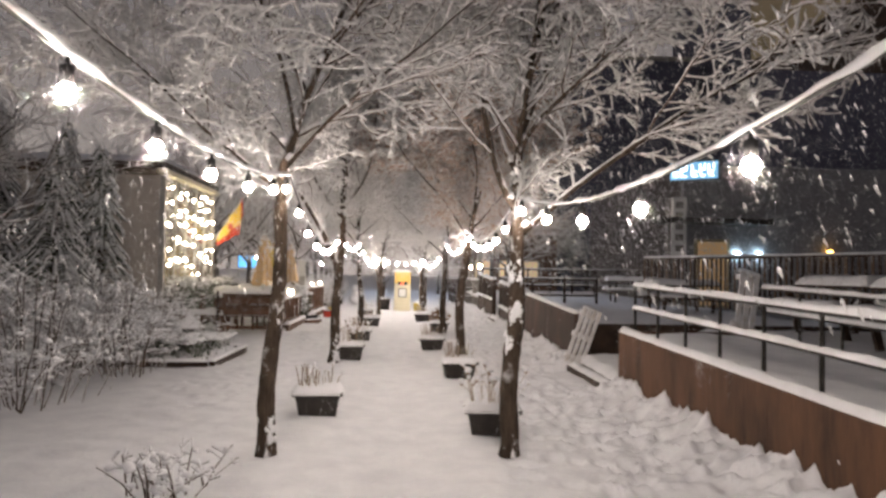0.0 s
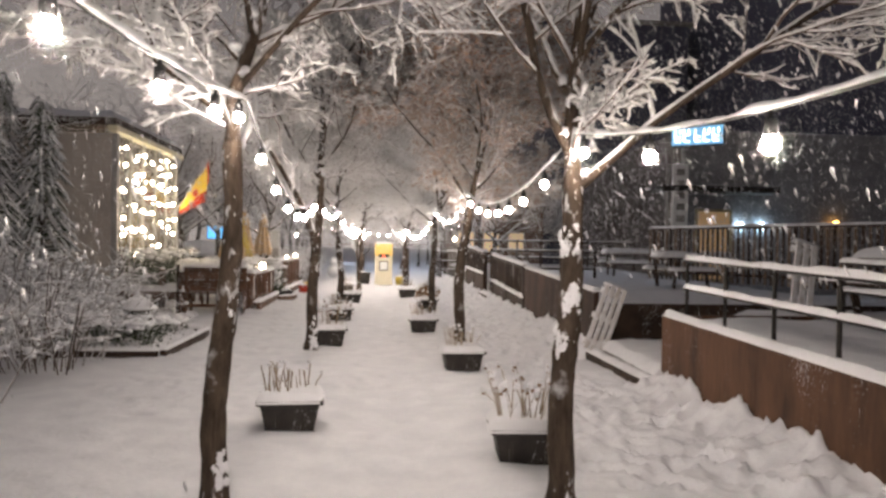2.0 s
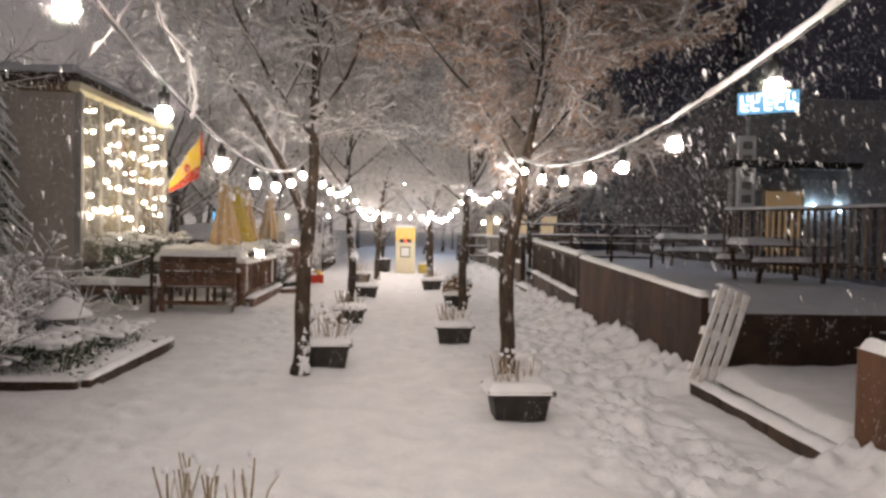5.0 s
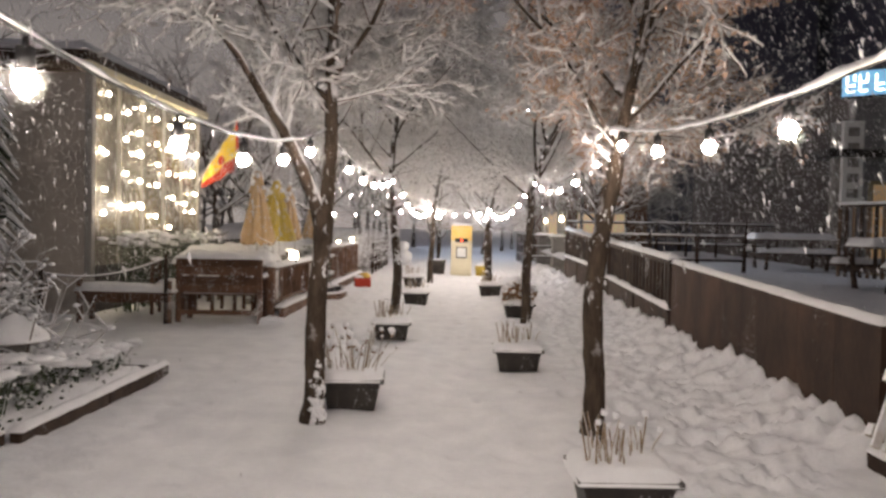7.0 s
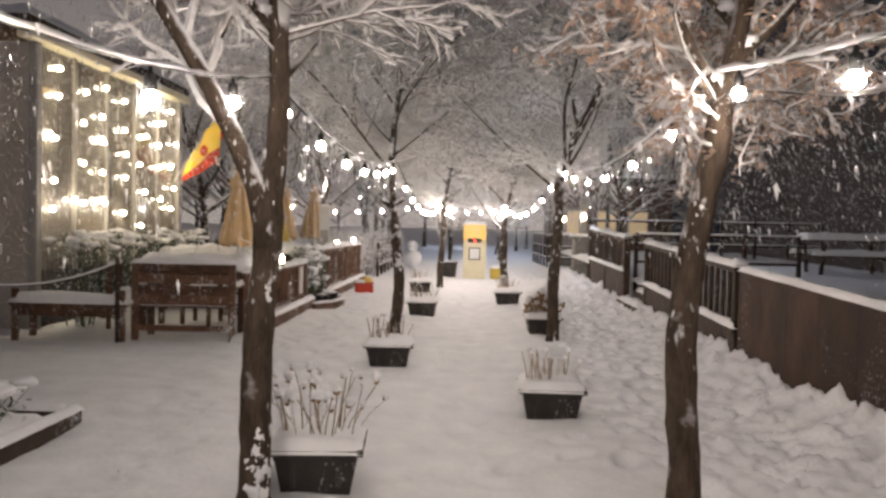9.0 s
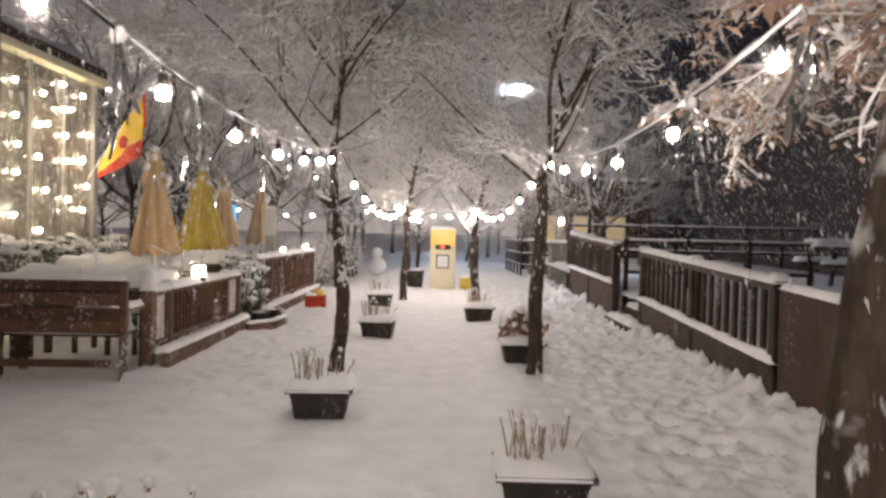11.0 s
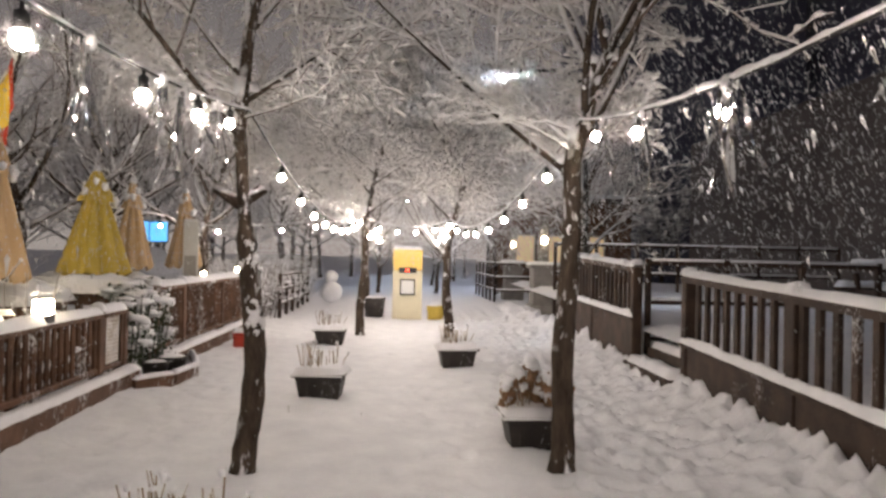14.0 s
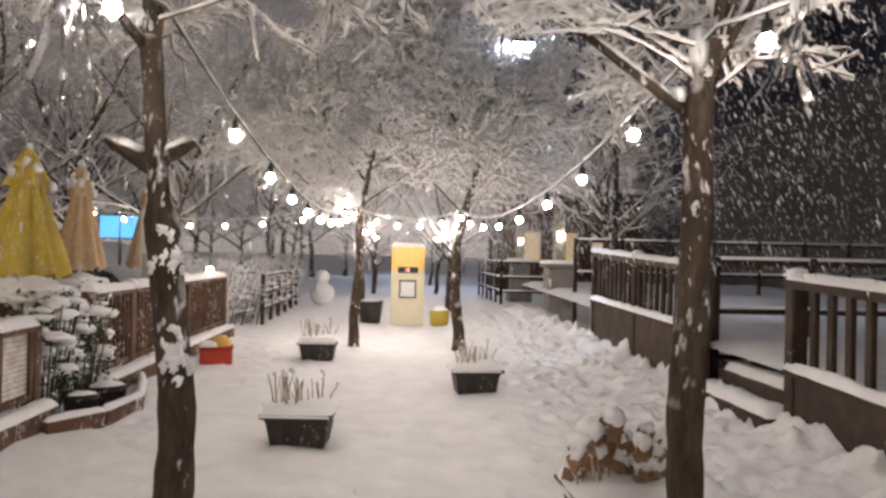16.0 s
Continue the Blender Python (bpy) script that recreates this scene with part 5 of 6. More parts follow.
# near end wall: colour paled to stand in for glare and snow haze
HAZE_WALL = mat("haze_pale_plaster", (0.6, 0.54, 0.48), (0.48, 0.43, 0.38), 0.85, 0, 1.5, 0.3, 30)
BEIGE_WALL = mat("warm_plaster", (0.5, 0.38, 0.22), (0.4, 0.3, 0.17), 0.8, 0, 2, 0.1, 30)
INTERIOR_FILL = glow("interior_fill", (1.0, 0.75, 0.42), 0.35)
build_house()


FAIRIES = []


def build_fairy_lights():
    rnd = random.Random(7)
    lamp = Shape().blob((0, 0, 0), 0.04, 1, 5, 7, (1, 1, 0.9), 0.0).mesh("fairy_bulb", FAIRY, True)
    for c in range(7):
        y = HY0 + 0.4 + c * 0.65
        t = thing("light_curtain", "vertical string of warm fairy lights hung on the glass", "fairy lights", "fairy light strings", pose(HX + 0.07, y, HZ))
        part("wire", Shape().tube([(0, 0, 0), (0.01, 0.01, -1.2), (0, 0, -2.45)], [0.004] * 3, 4), CABLE, t)
        z = -0.15 - rnd.uniform(0, 0.3)
        while z > -2.45:
            part("fairy_bulb", lamp, FAIRY, t, "", False, pose(rnd.uniform(0.0, 0.02), rnd.uniform(-0.14, 0.14), z))
            FAIRIES.append((HX + 0.08, y, HZ + z))
            z -= rnd.choice((0.38, 0.46, 0.58))
            if rnd.random() < 0.25:
                part("fairy_bulb", lamp, FAIRY, t, "", False, pose(0.01, rnd.uniform(-0.25, 0.25), z + 0.04))


build_fairy_lights()
for k in range(6):
    build_hedge(HX + 0.5, HY0 + 0.3 + k * 0.82, 0.6, 0.85, 1.25, 900, 200 + k, "evergreen hedge bush dusted with snow before the glass house", "low hedges", 45)


def build_flag():
    t = thing("flag", "yellow and red cloth flag on a slanting pole", "flag", "", pose(HX - 0.06, HY1 - 0.12, 2.25) @ Matrix.Diagonal((1.35, 1, 1.12, 1)))
    part("flag_pole", Shape().tube([(-0.08, 0, -0.25), (0.75, 0.0, 1.3)], [0.014, 0.012], 8), WHITE, t)
    bands = ((0.0, 1.0, 0.0, 0.68, FLAG_Y), (0.0, 1.0, 0.68, 1.0, RED), (-0.14, 0.0, 0.0, 0.55, RED))
    for a, b, c, d, m in bands:
        s = Shape()
        nx, ny = 8, 8
        for j in range(ny + 1):
            for i in range(nx + 1):
                u, w = a + (b - a) * i / nx, c + (d - c) * j / ny
                # hangs limp from the slanting pole: the hoist runs along it, the fly falls down
                px, pz = 0.18 + 0.5 * (1 - u), 0.24 + 0.94 * (1 - u)
                fall = w * (0.28 + 0.62 * (1 - u))
                s.v.append((px - 0.02 * w + 0.02 * math.sin(9 * u + 3 * w), 0.03 * math.sin(14 * u + 2 * w), pz - fall))
        for j in range(ny):
            for i in range(nx):
                k = j * (nx + 1) + i
                s.f.append((k, k + 1, k + nx + 2, k + nx + 1))
        part("band", s, m, t, "", True)
    part("emblem", Shape().blob((0.47, -0.045, 0.5), 0.07, 2, 5, 8, (0.8, 0.12, 1.3), 0.2), RED, t, "small dark red emblem")


build_flag()


def build_screen():
    t = thing("lit_screen", "bright blue screen on a stand beyond the garden tables", "screen", "", pose(-6.85, 33.7, 0, 0, 0, 10))
    part("screen_face", Shape().box(-0.45, 0.45, -0.02, 0.02, 1.62, 2.14, 0.01), glow("blue_screen", (0.12, 0.5, 0.95), 1.3), t)
    part("frame", Shape().box(-0.48, 0.48, 0.021, 0.08, 1.59, 2.17, 0.01), BLACK, t)
    part("mullion", Shape().box(-0.012, 0.012, -0.026, -0.021, 1.62, 2.14, 0.001), BLACK, t)
    part("stand", Shape().tube([(0, 0.05, -0.1), (0, 0.05, 1.62)], [0.04, 0.04], 8), BLACK, t)


build_screen()


def build_car():
    """A small parked car under a rounded hood of snow, nose towards the path."""
    t = thing("parked_car", "parked car rounded over with snow beyond the garden tables", "car", "", pose(-7.35, 34.6, 0, 0, 0, -8))
    rows = [(-2.0, 0.55, 0.78), (-1.75, 0.3, 0.95), (-1.3, 0.28, 1.36), (-0.5, 0.27, 1.46), (0.25, 0.27, 1.4), (0.85, 0.28, 0.98), (1.6, 0.3, 0.86), (1.95, 0.4, 0.7)]
    for name, grow, material in (("body", 0.0, IRON), ("snow_cover", 0.1, SNOW_CAP)):
        s = Shape()
        for x, lo, hi in rows:
            lo = lo if grow == 0 else max(lo, hi - 0.55)
            for y, z in ((-0.82, lo), (-0.84, (lo + hi) / 2), (-0.62, hi - 0.06 + grow), (0, hi + grow), (0.62, hi - 0.06 + grow), (0.84, (lo + hi) / 2), (0.82, lo)):
                s.v.append((x * (1 + grow * 0.3), y * (1 + grow * 0.2), z))
        for i in range(len(rows) - 1):
            for k in range(7):
                a, b = i * 7 + k, i * 7 + (k + 1) % 7
                s.f.append((a, b, b + 7, a + 7))
        s.f += [tuple(range(7)), tuple(len(rows) * 7 - 1 - k for k in range(7))]
        part(name, s, material, t, "thick rounded snow" if grow else "dark painted body", True)
    for x in (-1.25, 1.25):
        for y in (-0.84, 0.66):
            w = part("wheel", Shape().tube([(x, y, 0.3), (x, y + 0.18, 0.3)], [0.31, 0.31], 16), BLACK, t)
            part("rim", Shape().tube([(x, y - 0.005, 0.3), (x, y + 0.185, 0.3)], [0.18, 0.18], 12), IRON, w)
    for y in (-0.6, 0.6):
        part("headlight", Shape().blob((1.93, y, 0.62), 0.1, 2, 6, 9, (0.5, 1.2, 0.8), 0), WARM_LAMP, t, "lit warm headlight")


build_car()


def build_snowman():
    t = thing("snowman", "small white snowman of two stacked balls", "snowman", "", pose(-2.15, 35.0, 0) @ Matrix.Diagonal((0.7, 0.7, 0.72, 1)))
    part("body_ball", Shape().blob((0, 0, 0.42), 0.45, 3, 8, 14, (1, 1, 0.95), 0.03), SNOW_CAP, t, "", True)
    part("head_ball", Shape().blob((0, 0, 1.02), 0.28, 4, 8, 14, (1, 1, 0.95), 0.03), SNOW_CAP, t, "", True)


build_snowman()
for k in range(5):
    build_bush(-3.4 - 0.25 * (k % 2), 30.0 + k * 1.2, 0, 1.2, 1.3, 1.25, 80, 300 + k, "rounded hedge bush covered in snow", "hedge bushes")


def build_far_fence(pts, label, name="far_railing", h=0.95):
    t = thing(name, label, "railing", "far railings")
    for (x0, y0), (x1, y1) in zip(pts, pts[1:]):
        d = Vector((x1 - x0, y1 - y0, 0))
        n = max(1, int(d.length / 0.9))
        for k in range(n + 1):
            p = Vector((x0, y0, 0)) + d * k / n
            part("post", Shape().box(p.x - 0.035, p.x + 0.035, p.y - 0.035, p.y + 0.035, -0.1, h), DARKWOOD, t)
        for z in (h - 0.05, h * 0.62, h * 0.3):
            part("rail", Shape().tube([(x0, y0, z), (x1, y1, z)], [0.035, 0.035], 6), DARKWOOD, t)
            part("snow_layer", Shape().tube([(x0, y0, z + 0.032), (x1, y1, z + 0.032)], [0.028, 0.028], 6), SNOW_CAP, t, "", True)


build_far_fence([(-2.7, 29.6), (-2.75, 34.5)], "dark wooden rail fence beside the hedge, lined with snow")
build_far_fence([(4.3, 36.0), (2.7, 36.2), (2.6, 41.0)], "dark wooden rail fence of a far deck, lined with snow", "far_railing", 1.25)


def build_conifer(x, y, h, seed):
    """A slim evergreen: tiers of drooping sprays round a straight stem, snow on each."""
    rnd = random.Random(seed)
    t = thing("conifer", "tall slim evergreen hung with snow", "tree", "evergreens beside the house", pose(x, y, 0))
    part("trunk", Shape().tube([(0, 0, -0.05), (0, 0, h * 0.5), (0, 0, h * 0.97)], [0.09, 0.06, 0.015], 8), BARK, t, "", True)
    s, c = Shape(), Shape()
    for k in range(260):
        u = rnd.random() ** 0.8
        z = h * (0.06 + 0.92 * u)
        r = (0.2 + 0.85 * (1 - u)) * rnd.uniform(0.7, 1.1)
        a = rnd.uniform(0, 6.28)
        d = Vector((math.cos(a), math.sin(a), 0))
        p = [Vector((0, 0, z)), d * r * 0.55 + Vector((0, 0, z + 0.03)), d * r + Vector((0, 0, z - 0.28 * r - 0.08))]
        s.tube(p, [0.012, 0.03, 0.008], 4, False)
        side = d.cross(Vector((0, 0, 1)))
        for q in range(5):
            b = p[1].lerp(p[2], rnd.uniform(-0.6, 1))
            e = b + side * rnd.uniform(-0.2, 0.2) + d * rnd.uniform(0, 0.1) - Vector((0, 0, rnd.uniform(0.02, 0.14)))
            s.tube([b, e], [0.016, 0.005], 3, False)
        c.tube([v + Vector((0, 0, 0.025)) for v in p[1:]], [0.03, 0.012], 4, False)
    part("foliage", s, EVERGREEN, t)["kind"] = "stuff"
    part("snow_load", c, SNOW_CAP, t, "", True)["kind"] = "stuff"


for k, (x, y, h) in enumerate(((-6.7, 16.9, 4.2), (-7.7, 17.4, 4.8), (-6.9, 15.2, 3.9), (-8.3, 15.6, 4.9), (-7.6, 13.4, 4.3), (-9.0, 12.0, 5.0), (-7.9, 10.6, 4.2), (-9.4, 17.6, 5.2))):
    build_conifer(x, y, h, 700 + k)


# ---------------- east side: pallets, deck, far fence, shops ----------------
def build_pallet(m, w, h, n, label, wide=0.09):
    t = thing("wooden_pallet", label, "pallet", "leaning pallets", m)
    for k in range(n):
        x = -w / 2 + (k + 0.5) * w / n
        part("slat", Shape().box(x - w / n * 0.34, x + w / n * 0.34, -0.012, 0.012, 0, h, 0.003), PALEWOOD, t)
    for z in (0.1, h / 2, h - 0.1):
        part("crosspiece", Shape().box(-w / 2, w / 2, 0.0125, 0.075, z - 0.04, z + 0.04, 0.004), PALEWOOD, t)
    part("snow_layer", Shape().snowcap(-w / 2, w / 2, -0.02, 0.08, h, 0.04, 0.004, 0.04, 2), SNOW_CAP, t, "", True)


build_pallet(pose(2.66, 11.42, 0.12, -9, 23, 4), 0.34, 0.92, 4, "pale slatted pallet leaning at the terrace's end, snow on it")
build_pallet(pose(4.85, 10.35, 0.72, -12, 16, 10), 0.36, 0.9, 3, "narrow pale board leaning askew on the snowy deck", 0.115)


def build_kerb():
    t = thing("kerb", "low dark kerb edging the gap between ramp and terrace", "kerb", "", None, "structure")
    for k in range(3):
        y = 9.34 + k * 0.8
        part("kerb_stone", Shape().box(2.6, 2.75, y, y + 0.79, -0.1, 0.1, 0.012), DARKWOOD, t)
    part("snow_layer", Shape().snowcap(2.6, 2.75, 9.34, 11.73, 0.1, 0.05, 0.005, 0.05, 2), SNOW_CAP, t, "", True)
    part("step", Shape().box(2.752, 4.4, 9.4, 11.7, -0.1, 0.12, 0.02), STONE, t)
    part("snow_layer", Shape().snowcap(2.76, 4.4, 9.4, 11.7, 0.12, 0.1, 0, 0.1, 5, 0.02), SNOW_CAP, t, "", True)


build_kerb()


def picnic_table(m):
    t = thing("picnic_table", "dark wooden picnic table with benches, thick snow on top", "picnic table", "picnic tables", m)
    for k in range(5):
        part("plank", Shape().box(-0.9, 0.9, -0.36 + k * 0.145, -0.36 + k * 0.145 + 0.138, 0.71, 0.75, 0.004), DARKWOOD, t)
    for s in (-1, 1):
        part("bench_plank", Shape().box(-0.9, 0.9, s * 0.68 - 0.13, s * 0.68 + 0.13, 0.41, 0.45, 0.004), DARKWOOD, t)
        part("snow_layer", Shape().snowcap(-0.9, 0.9, s * 0.68 - 0.13, s * 0.68 + 0.13, 0.45, 0.09, 0.01, 0.07, s + 3), SNOW_CAP, t, "", True)
        x = s * 0.65
        part("leg", Shape().box(x - 0.03, x + 0.03, -0.45, -0.36, -0.02, 0.78, 0.004, pose(0, 0, 0, 14)), DARKWOOD, t)
        part("leg", Shape().box(x - 0.03, x + 0.03, 0.36, 0.45, -0.02, 0.78, 0.004, pose(0, 0, 0, -14)), DARKWOOD, t)
        part("beam", Shape().box(x - 0.05, x - 0.031, -0.78, 0.78, 0.33, 0.41, 0.004), DARKWOOD, t)
    part("snow_layer", Shape().snowcap(-0.9, 0.9, -0.37, 0.37, 0.75, 0.13, 0.012, 0.07, 4), SNOW_CAP, t, "", True)
    return t


setting("upper_deck", Shape().snowcap(4.46, 14.5, -8, 11.7, 0.58, 0.1, 0, 0.3, 8), SNOW, "wide deck of the shops under snow", "deck", True)
pt = picnic_table(pose(5.9, 7.6, 0.66, 0, 0, 92))
copy_thing(pt, pose(6.4, 10.3, 0.66, 0, 0, 88))
copy_thing(pt, pose(5.9, 4.6, 0.66, 0, 0, 90))
copy_thing(pt, pose(7.2, 18.9, 0.55, 0, 0, 4))
copy_thing(pt, pose(7.6, 24.2, 0.6, 0, 0, -6))


def build_slat_fence(x0, y0, x1, y1, z0, z1, label, step=0.14):
    t = thing("slat_fence", label, "fence", "slat fences")
    d = Vector((x1 - x0, y1 - y0, 0))
    rz = math.degrees(math.atan2(d.y, d.x))
    n = int(d.length / step)
    mesh = Shape().box(-0.035, 0.035, -0.012, 0.012, z0, z1 - 0.05, 0.004).mesh("slat", DARKWOOD)
    mesh2 = Shape().box(-0.035, 0.035, -0.012, 0.012, z0, z1 - 0.05, 0.004).mesh("slat", BALUSTER)
    for k in range(n + 1):
        p = Vector((x0, y0, 0)) + d * (k / n)
        part("slat", mesh if k % 2 else mesh2, DARKWOOD, t, "", False, pose(p.x, p.y, 0, 0, 0, rz))
    m = pose(x0, y0, 0, 0, 0, rz)
    part("top_rail", Shape().box(0, d.length, -0.04, 0.04, z1 - 0.049, z1, 0.005, m), DARKWOOD, t)
    part("mid_rail", Shape().box(0, d.length, 0.013, 0.05, z0 + 0.15, z0 + 0.22, 0.005, m), DARKWOOD, t)
    part("snow_layer", Shape().snowcap(0, d.length, -0.045, 0.045, z1, 0.045, 0.004, 0.06, x0), SNOW_CAP, t, "", True).matrix_basis = m


build_slat_fence(6.6, 20.0, 9.6, 13.0, 0.75, 2.0, "tall dark slat fence at the back of the deck")
build_slat_fence(9.6, 13.0, 10.6, 2.0, 0.65, 2.0, "tall dark slat fence at the back of the deck")
build_far_fence([(3.2, 29.5), (9.5, 29.5)], "dark terrace railing across the far side, lined with snow", "terrace_railing", 1.75)
build_far_fence([(3.0, 22.7), (6.0, 22.75)], "dark terrace railing beside the steps, lined with snow", "terrace_railing", 1.42)


def build_shop():
    t = thing("shop_building", "dark brown shop building with a pale eave and lit windows", "building", "shop buildings")
    part("front_wall", Shape().box(11.0, 11.3, -8, 14.2, -0.1, 4.599, 0.02), WALLPAINT, t, "dark wall")
    part("upper_storey", Shape().box(5.1, 11.3, -8, 10.7, 4.701, 6.9, 0.02), EAVE, t, "khaki boarded face of the overhang")
    part("overhang", Shape().box(5.1, 11.3, -8, 10.75, 4.6, 4.7, 0.02), DARKWOOD, t, "dark soffit")
    for y in (-6, 1.5, 9.8):
        part("column", Shape().box(9.2, 9.5, y, y + 0.3, -0.1, 4.599, 0.02), WALLPAINT, t)
    part("snow_layer", Shape().snowcap(5.2, 11.3, -8, 10.7, 6.9, 0.2, 0.01, 0.4, 4), SNOW_CAP, t, "", True)
    part("side_wall", Shape().box(11.301, 22, 13.9, 14.2, -0.1, 4.2, 0.02), WALLPAINT, t)
    for k, y in enumerate((9.2, 10.1)):
        w = part("window", Shape().box(10.97, 10.999, y, y + 0.55, 2.05, 2.75, 0.006), IRON, t)
        part("lit_pane", Shape().box(10.955, 10.969, y + 0.05, y + 0.5, 2.1, 2.7, 0.003), glow("cyan_window", (0.1, 0.45, 0.62), 0.55), w, "dim cyan lit glass")
    for y in (-4.0, 0.0, 3.5, 6.2):
        w = part("window", Shape().box(10.97, 10.999, y, y + 1.6, 1.5, 2.9, 0.006), IRON, t)
        part("pane", Shape().box(10.955, 10.969, y + 0.06, y + 1.54, 1.56, 2.84, 0.003), GLASS_DARK, w, "dark glass")


GLASS_DARK = mat("dark_glass", (0.02, 0.022, 0.025), (0.012, 0.013, 0.015), 0.08, 0, 2, 0.02, 10)
build_shop()


FACADE = mat("grey_facade", (0.3, 0.3, 0.31), (0.2, 0.2, 0.21), 0.8, 0, 2, 0.2, 30)


def build_sign_shop():
    t = thing("far_shop", "low dark shop with a blue lit sign box over its porch", "building", "shop buildings")
    part("wall", Shape().box(10.2, 20, 26.6, 26.9, -0.1, 5.6, 0.02), FACADE, t)
    part("side_wall", Shape().box(10.2, 10.5, 26.901, 40, -0.1, 5.6, 0.02), WALLPAINT, t)
    part("porch_pillar", Shape().box(9.3, 9.6, 25.7, 26.0, -0.1, 4.3, 0.02), STONE, t)
    part("porch_roof", Shape().box(9.0, 13.0, 25.4, 26.599, 3.4, 3.6, 0.02), IRON, t)
    part("door_frame", Shape().box(10.6, 11.9, 26.5, 26.599, 0.4, 2.9, 0.02), EAVE, t)
    part("door_glass", Shape().box(10.7, 11.8, 26.47, 26.499, 0.5, 2.8, 0.01), glow("shop_glow", (0.9, 0.6, 0.3), 0.09), t, "dim warm lit glass")
    for x in (12.2, 13.0):
        part("wall_lamp", Shape().blob((x, 26.5, 2.35), 0.09, 3, 6, 8, (1, 0.6, 1), 0), glow("cool_wall_lamp", (0.6, 0.82, 1.0), 60), t)
    part("orange_lamp", Shape().blob((15.6, 26.4, 2.5), 0.08, 3, 6, 8, (1.6, 0.6, 0.8), 0), glow("orange_wall_lamp", (1.0, 0.5, 0.12), 10), t)
    v = thing("upright_sign", "tall narrow pale sign board below the sign box", "sign", "", pose(9.42, 25.55, 2.2))
    part("board", Shape().box(-0.02, 0.5, 0, 0.12, 0, 2.1, 0.02), WHITE, v)
    for k in range(5):
        part("print_bar", Shape().box(0.1, 0.38, -0.008, -0.001, 0.2 + k * 0.38, 0.42 + k * 0.38, 0.001), STONE, v)
    s = thing("sign_box", "blue lit shop sign box with white characters", "sign", "", pose(9.35, 25.6, 4.85, 0, 0, -34) @ Matrix.Diagonal((0.8, 0.8, 0.9, 1)))
    part("box", Shape().box(-0.05, 2.05, 0.0, 0.25, 0.0, 0.75, 0.02), IRON, s)
    part("face", Shape().box(0.0, 2.0, -0.02, -0.001, 0.04, 0.71, 0.005), glow("sign_blue", (0.2, 0.46, 0.7), 0.8), s, "pale blue glowing face")
    white = glow("sign_white", (0.85, 0.95, 1.0), 4.0)
    for k, x in enumerate((0.12, 0.46, 0.9, 1.24, 1.6)):
        # plain strokes in place of the name
        part("stroke", Shape().box(x, x + 0.05, -0.03, -0.0205, 0.16, 0.6, 0.002), white, s)
        part("stroke", Shape().box(x + 0.052, x + 0.24, -0.03, -0.0205, 0.3 + 0.08 * (k % 2), 0.35 + 0.08 * (k % 2), 0.002), white, s)
        part("stroke", Shape().box(x + 0.052, x + 0.24, -0.03, -0.0205, 0.14, 0.19, 0.002), white, s)
        if k != 2:
            part("stroke", Shape().box(x + 0.2, x + 0.25, -0.03, -0.0205, 0.44, 0.62, 0.002), white, s)


build_sign_shop()


def build_street_lamp():
    t = thing("street_lamp", "tall dark street lamp with a cold white light among the branches", "street lamp", "", pose(3.25, 27.1, 0))
    part("pole", Shape().tube([(0, 0, -0.1), (0, 0, 2.5), (0, 0, 4.7)], [0.06, 0.05, 0.04], 10), IRON, t)
    part("arm", Shape().tube([(0, 0, 4.6), (-0.5, -0.05, 4.85), (-1.5, -0.25, 4.75)], [0.03, 0.028, 0.025], 8), IRON, t)
    part("head", Shape().box(-1.75, -1.35, -0.36, -0.14, 4.66, 4.74, 0.02), IRON, t)
    part("lamp_glass", Shape().box(-1.7, -1.4, -0.33, -0.17, 4.6, 4.655, 0.015), STREET, t, "glowing cold white lens")
    part("snow_layer", Shape().snowcap(-1.75, -1.35, -0.36, -0.14, 4.74, 0.06, 0.005, 0.05, 3), SNOW_CAP, t, "", True)

    copy_thing(t, pose(3.4, 44.5, 0))
    copy_thing(t, pose(-1.6, 58, 0, 0, 0, 180))


build_street_lamp()


def build_gate_pillar():
    t = thing("gate_pillar", "square stone gate pillar with a snowy cap and lamp", "pillar", "gate pillars", pose(3.25, 31.2, 0))
    part("shaft", Shape().box(-0.28, 0.28, -0.28, 0.28, -0.1, 1.15, 0.02), STONE, t)
    part("plinth", Shape().box(-0.34, 0.34, -0.34, 0.34, -0.1, 0.3, 0.02), STONE, t)
    part("cap", Shape().box(-0.36, 0.36, -0.36, 0.36, 1.151, 1.24, 0.02), STONE, t)
    part("snow_layer", Shape().snowcap(-0.36, 0.36, -0.36, 0.36, 1.24, 0.07, 0.01, 0.06, 3), SNOW_CAP, t, "", True)
    part("upper_column", Shape().box(-0.12, 0.12, -0.12, 0.12, 1.3, 2.4, 0.02), STONE, t)
    l = part("lamp", Shape().box(-0.06, 0.06, -0.2, -0.121, 1.74, 1.9, 0.02), WARM_LAMP, t, "glowing warm lamp")
    copy_thing(t, pose(3.5, 38, 0))


build_gate_pillar()


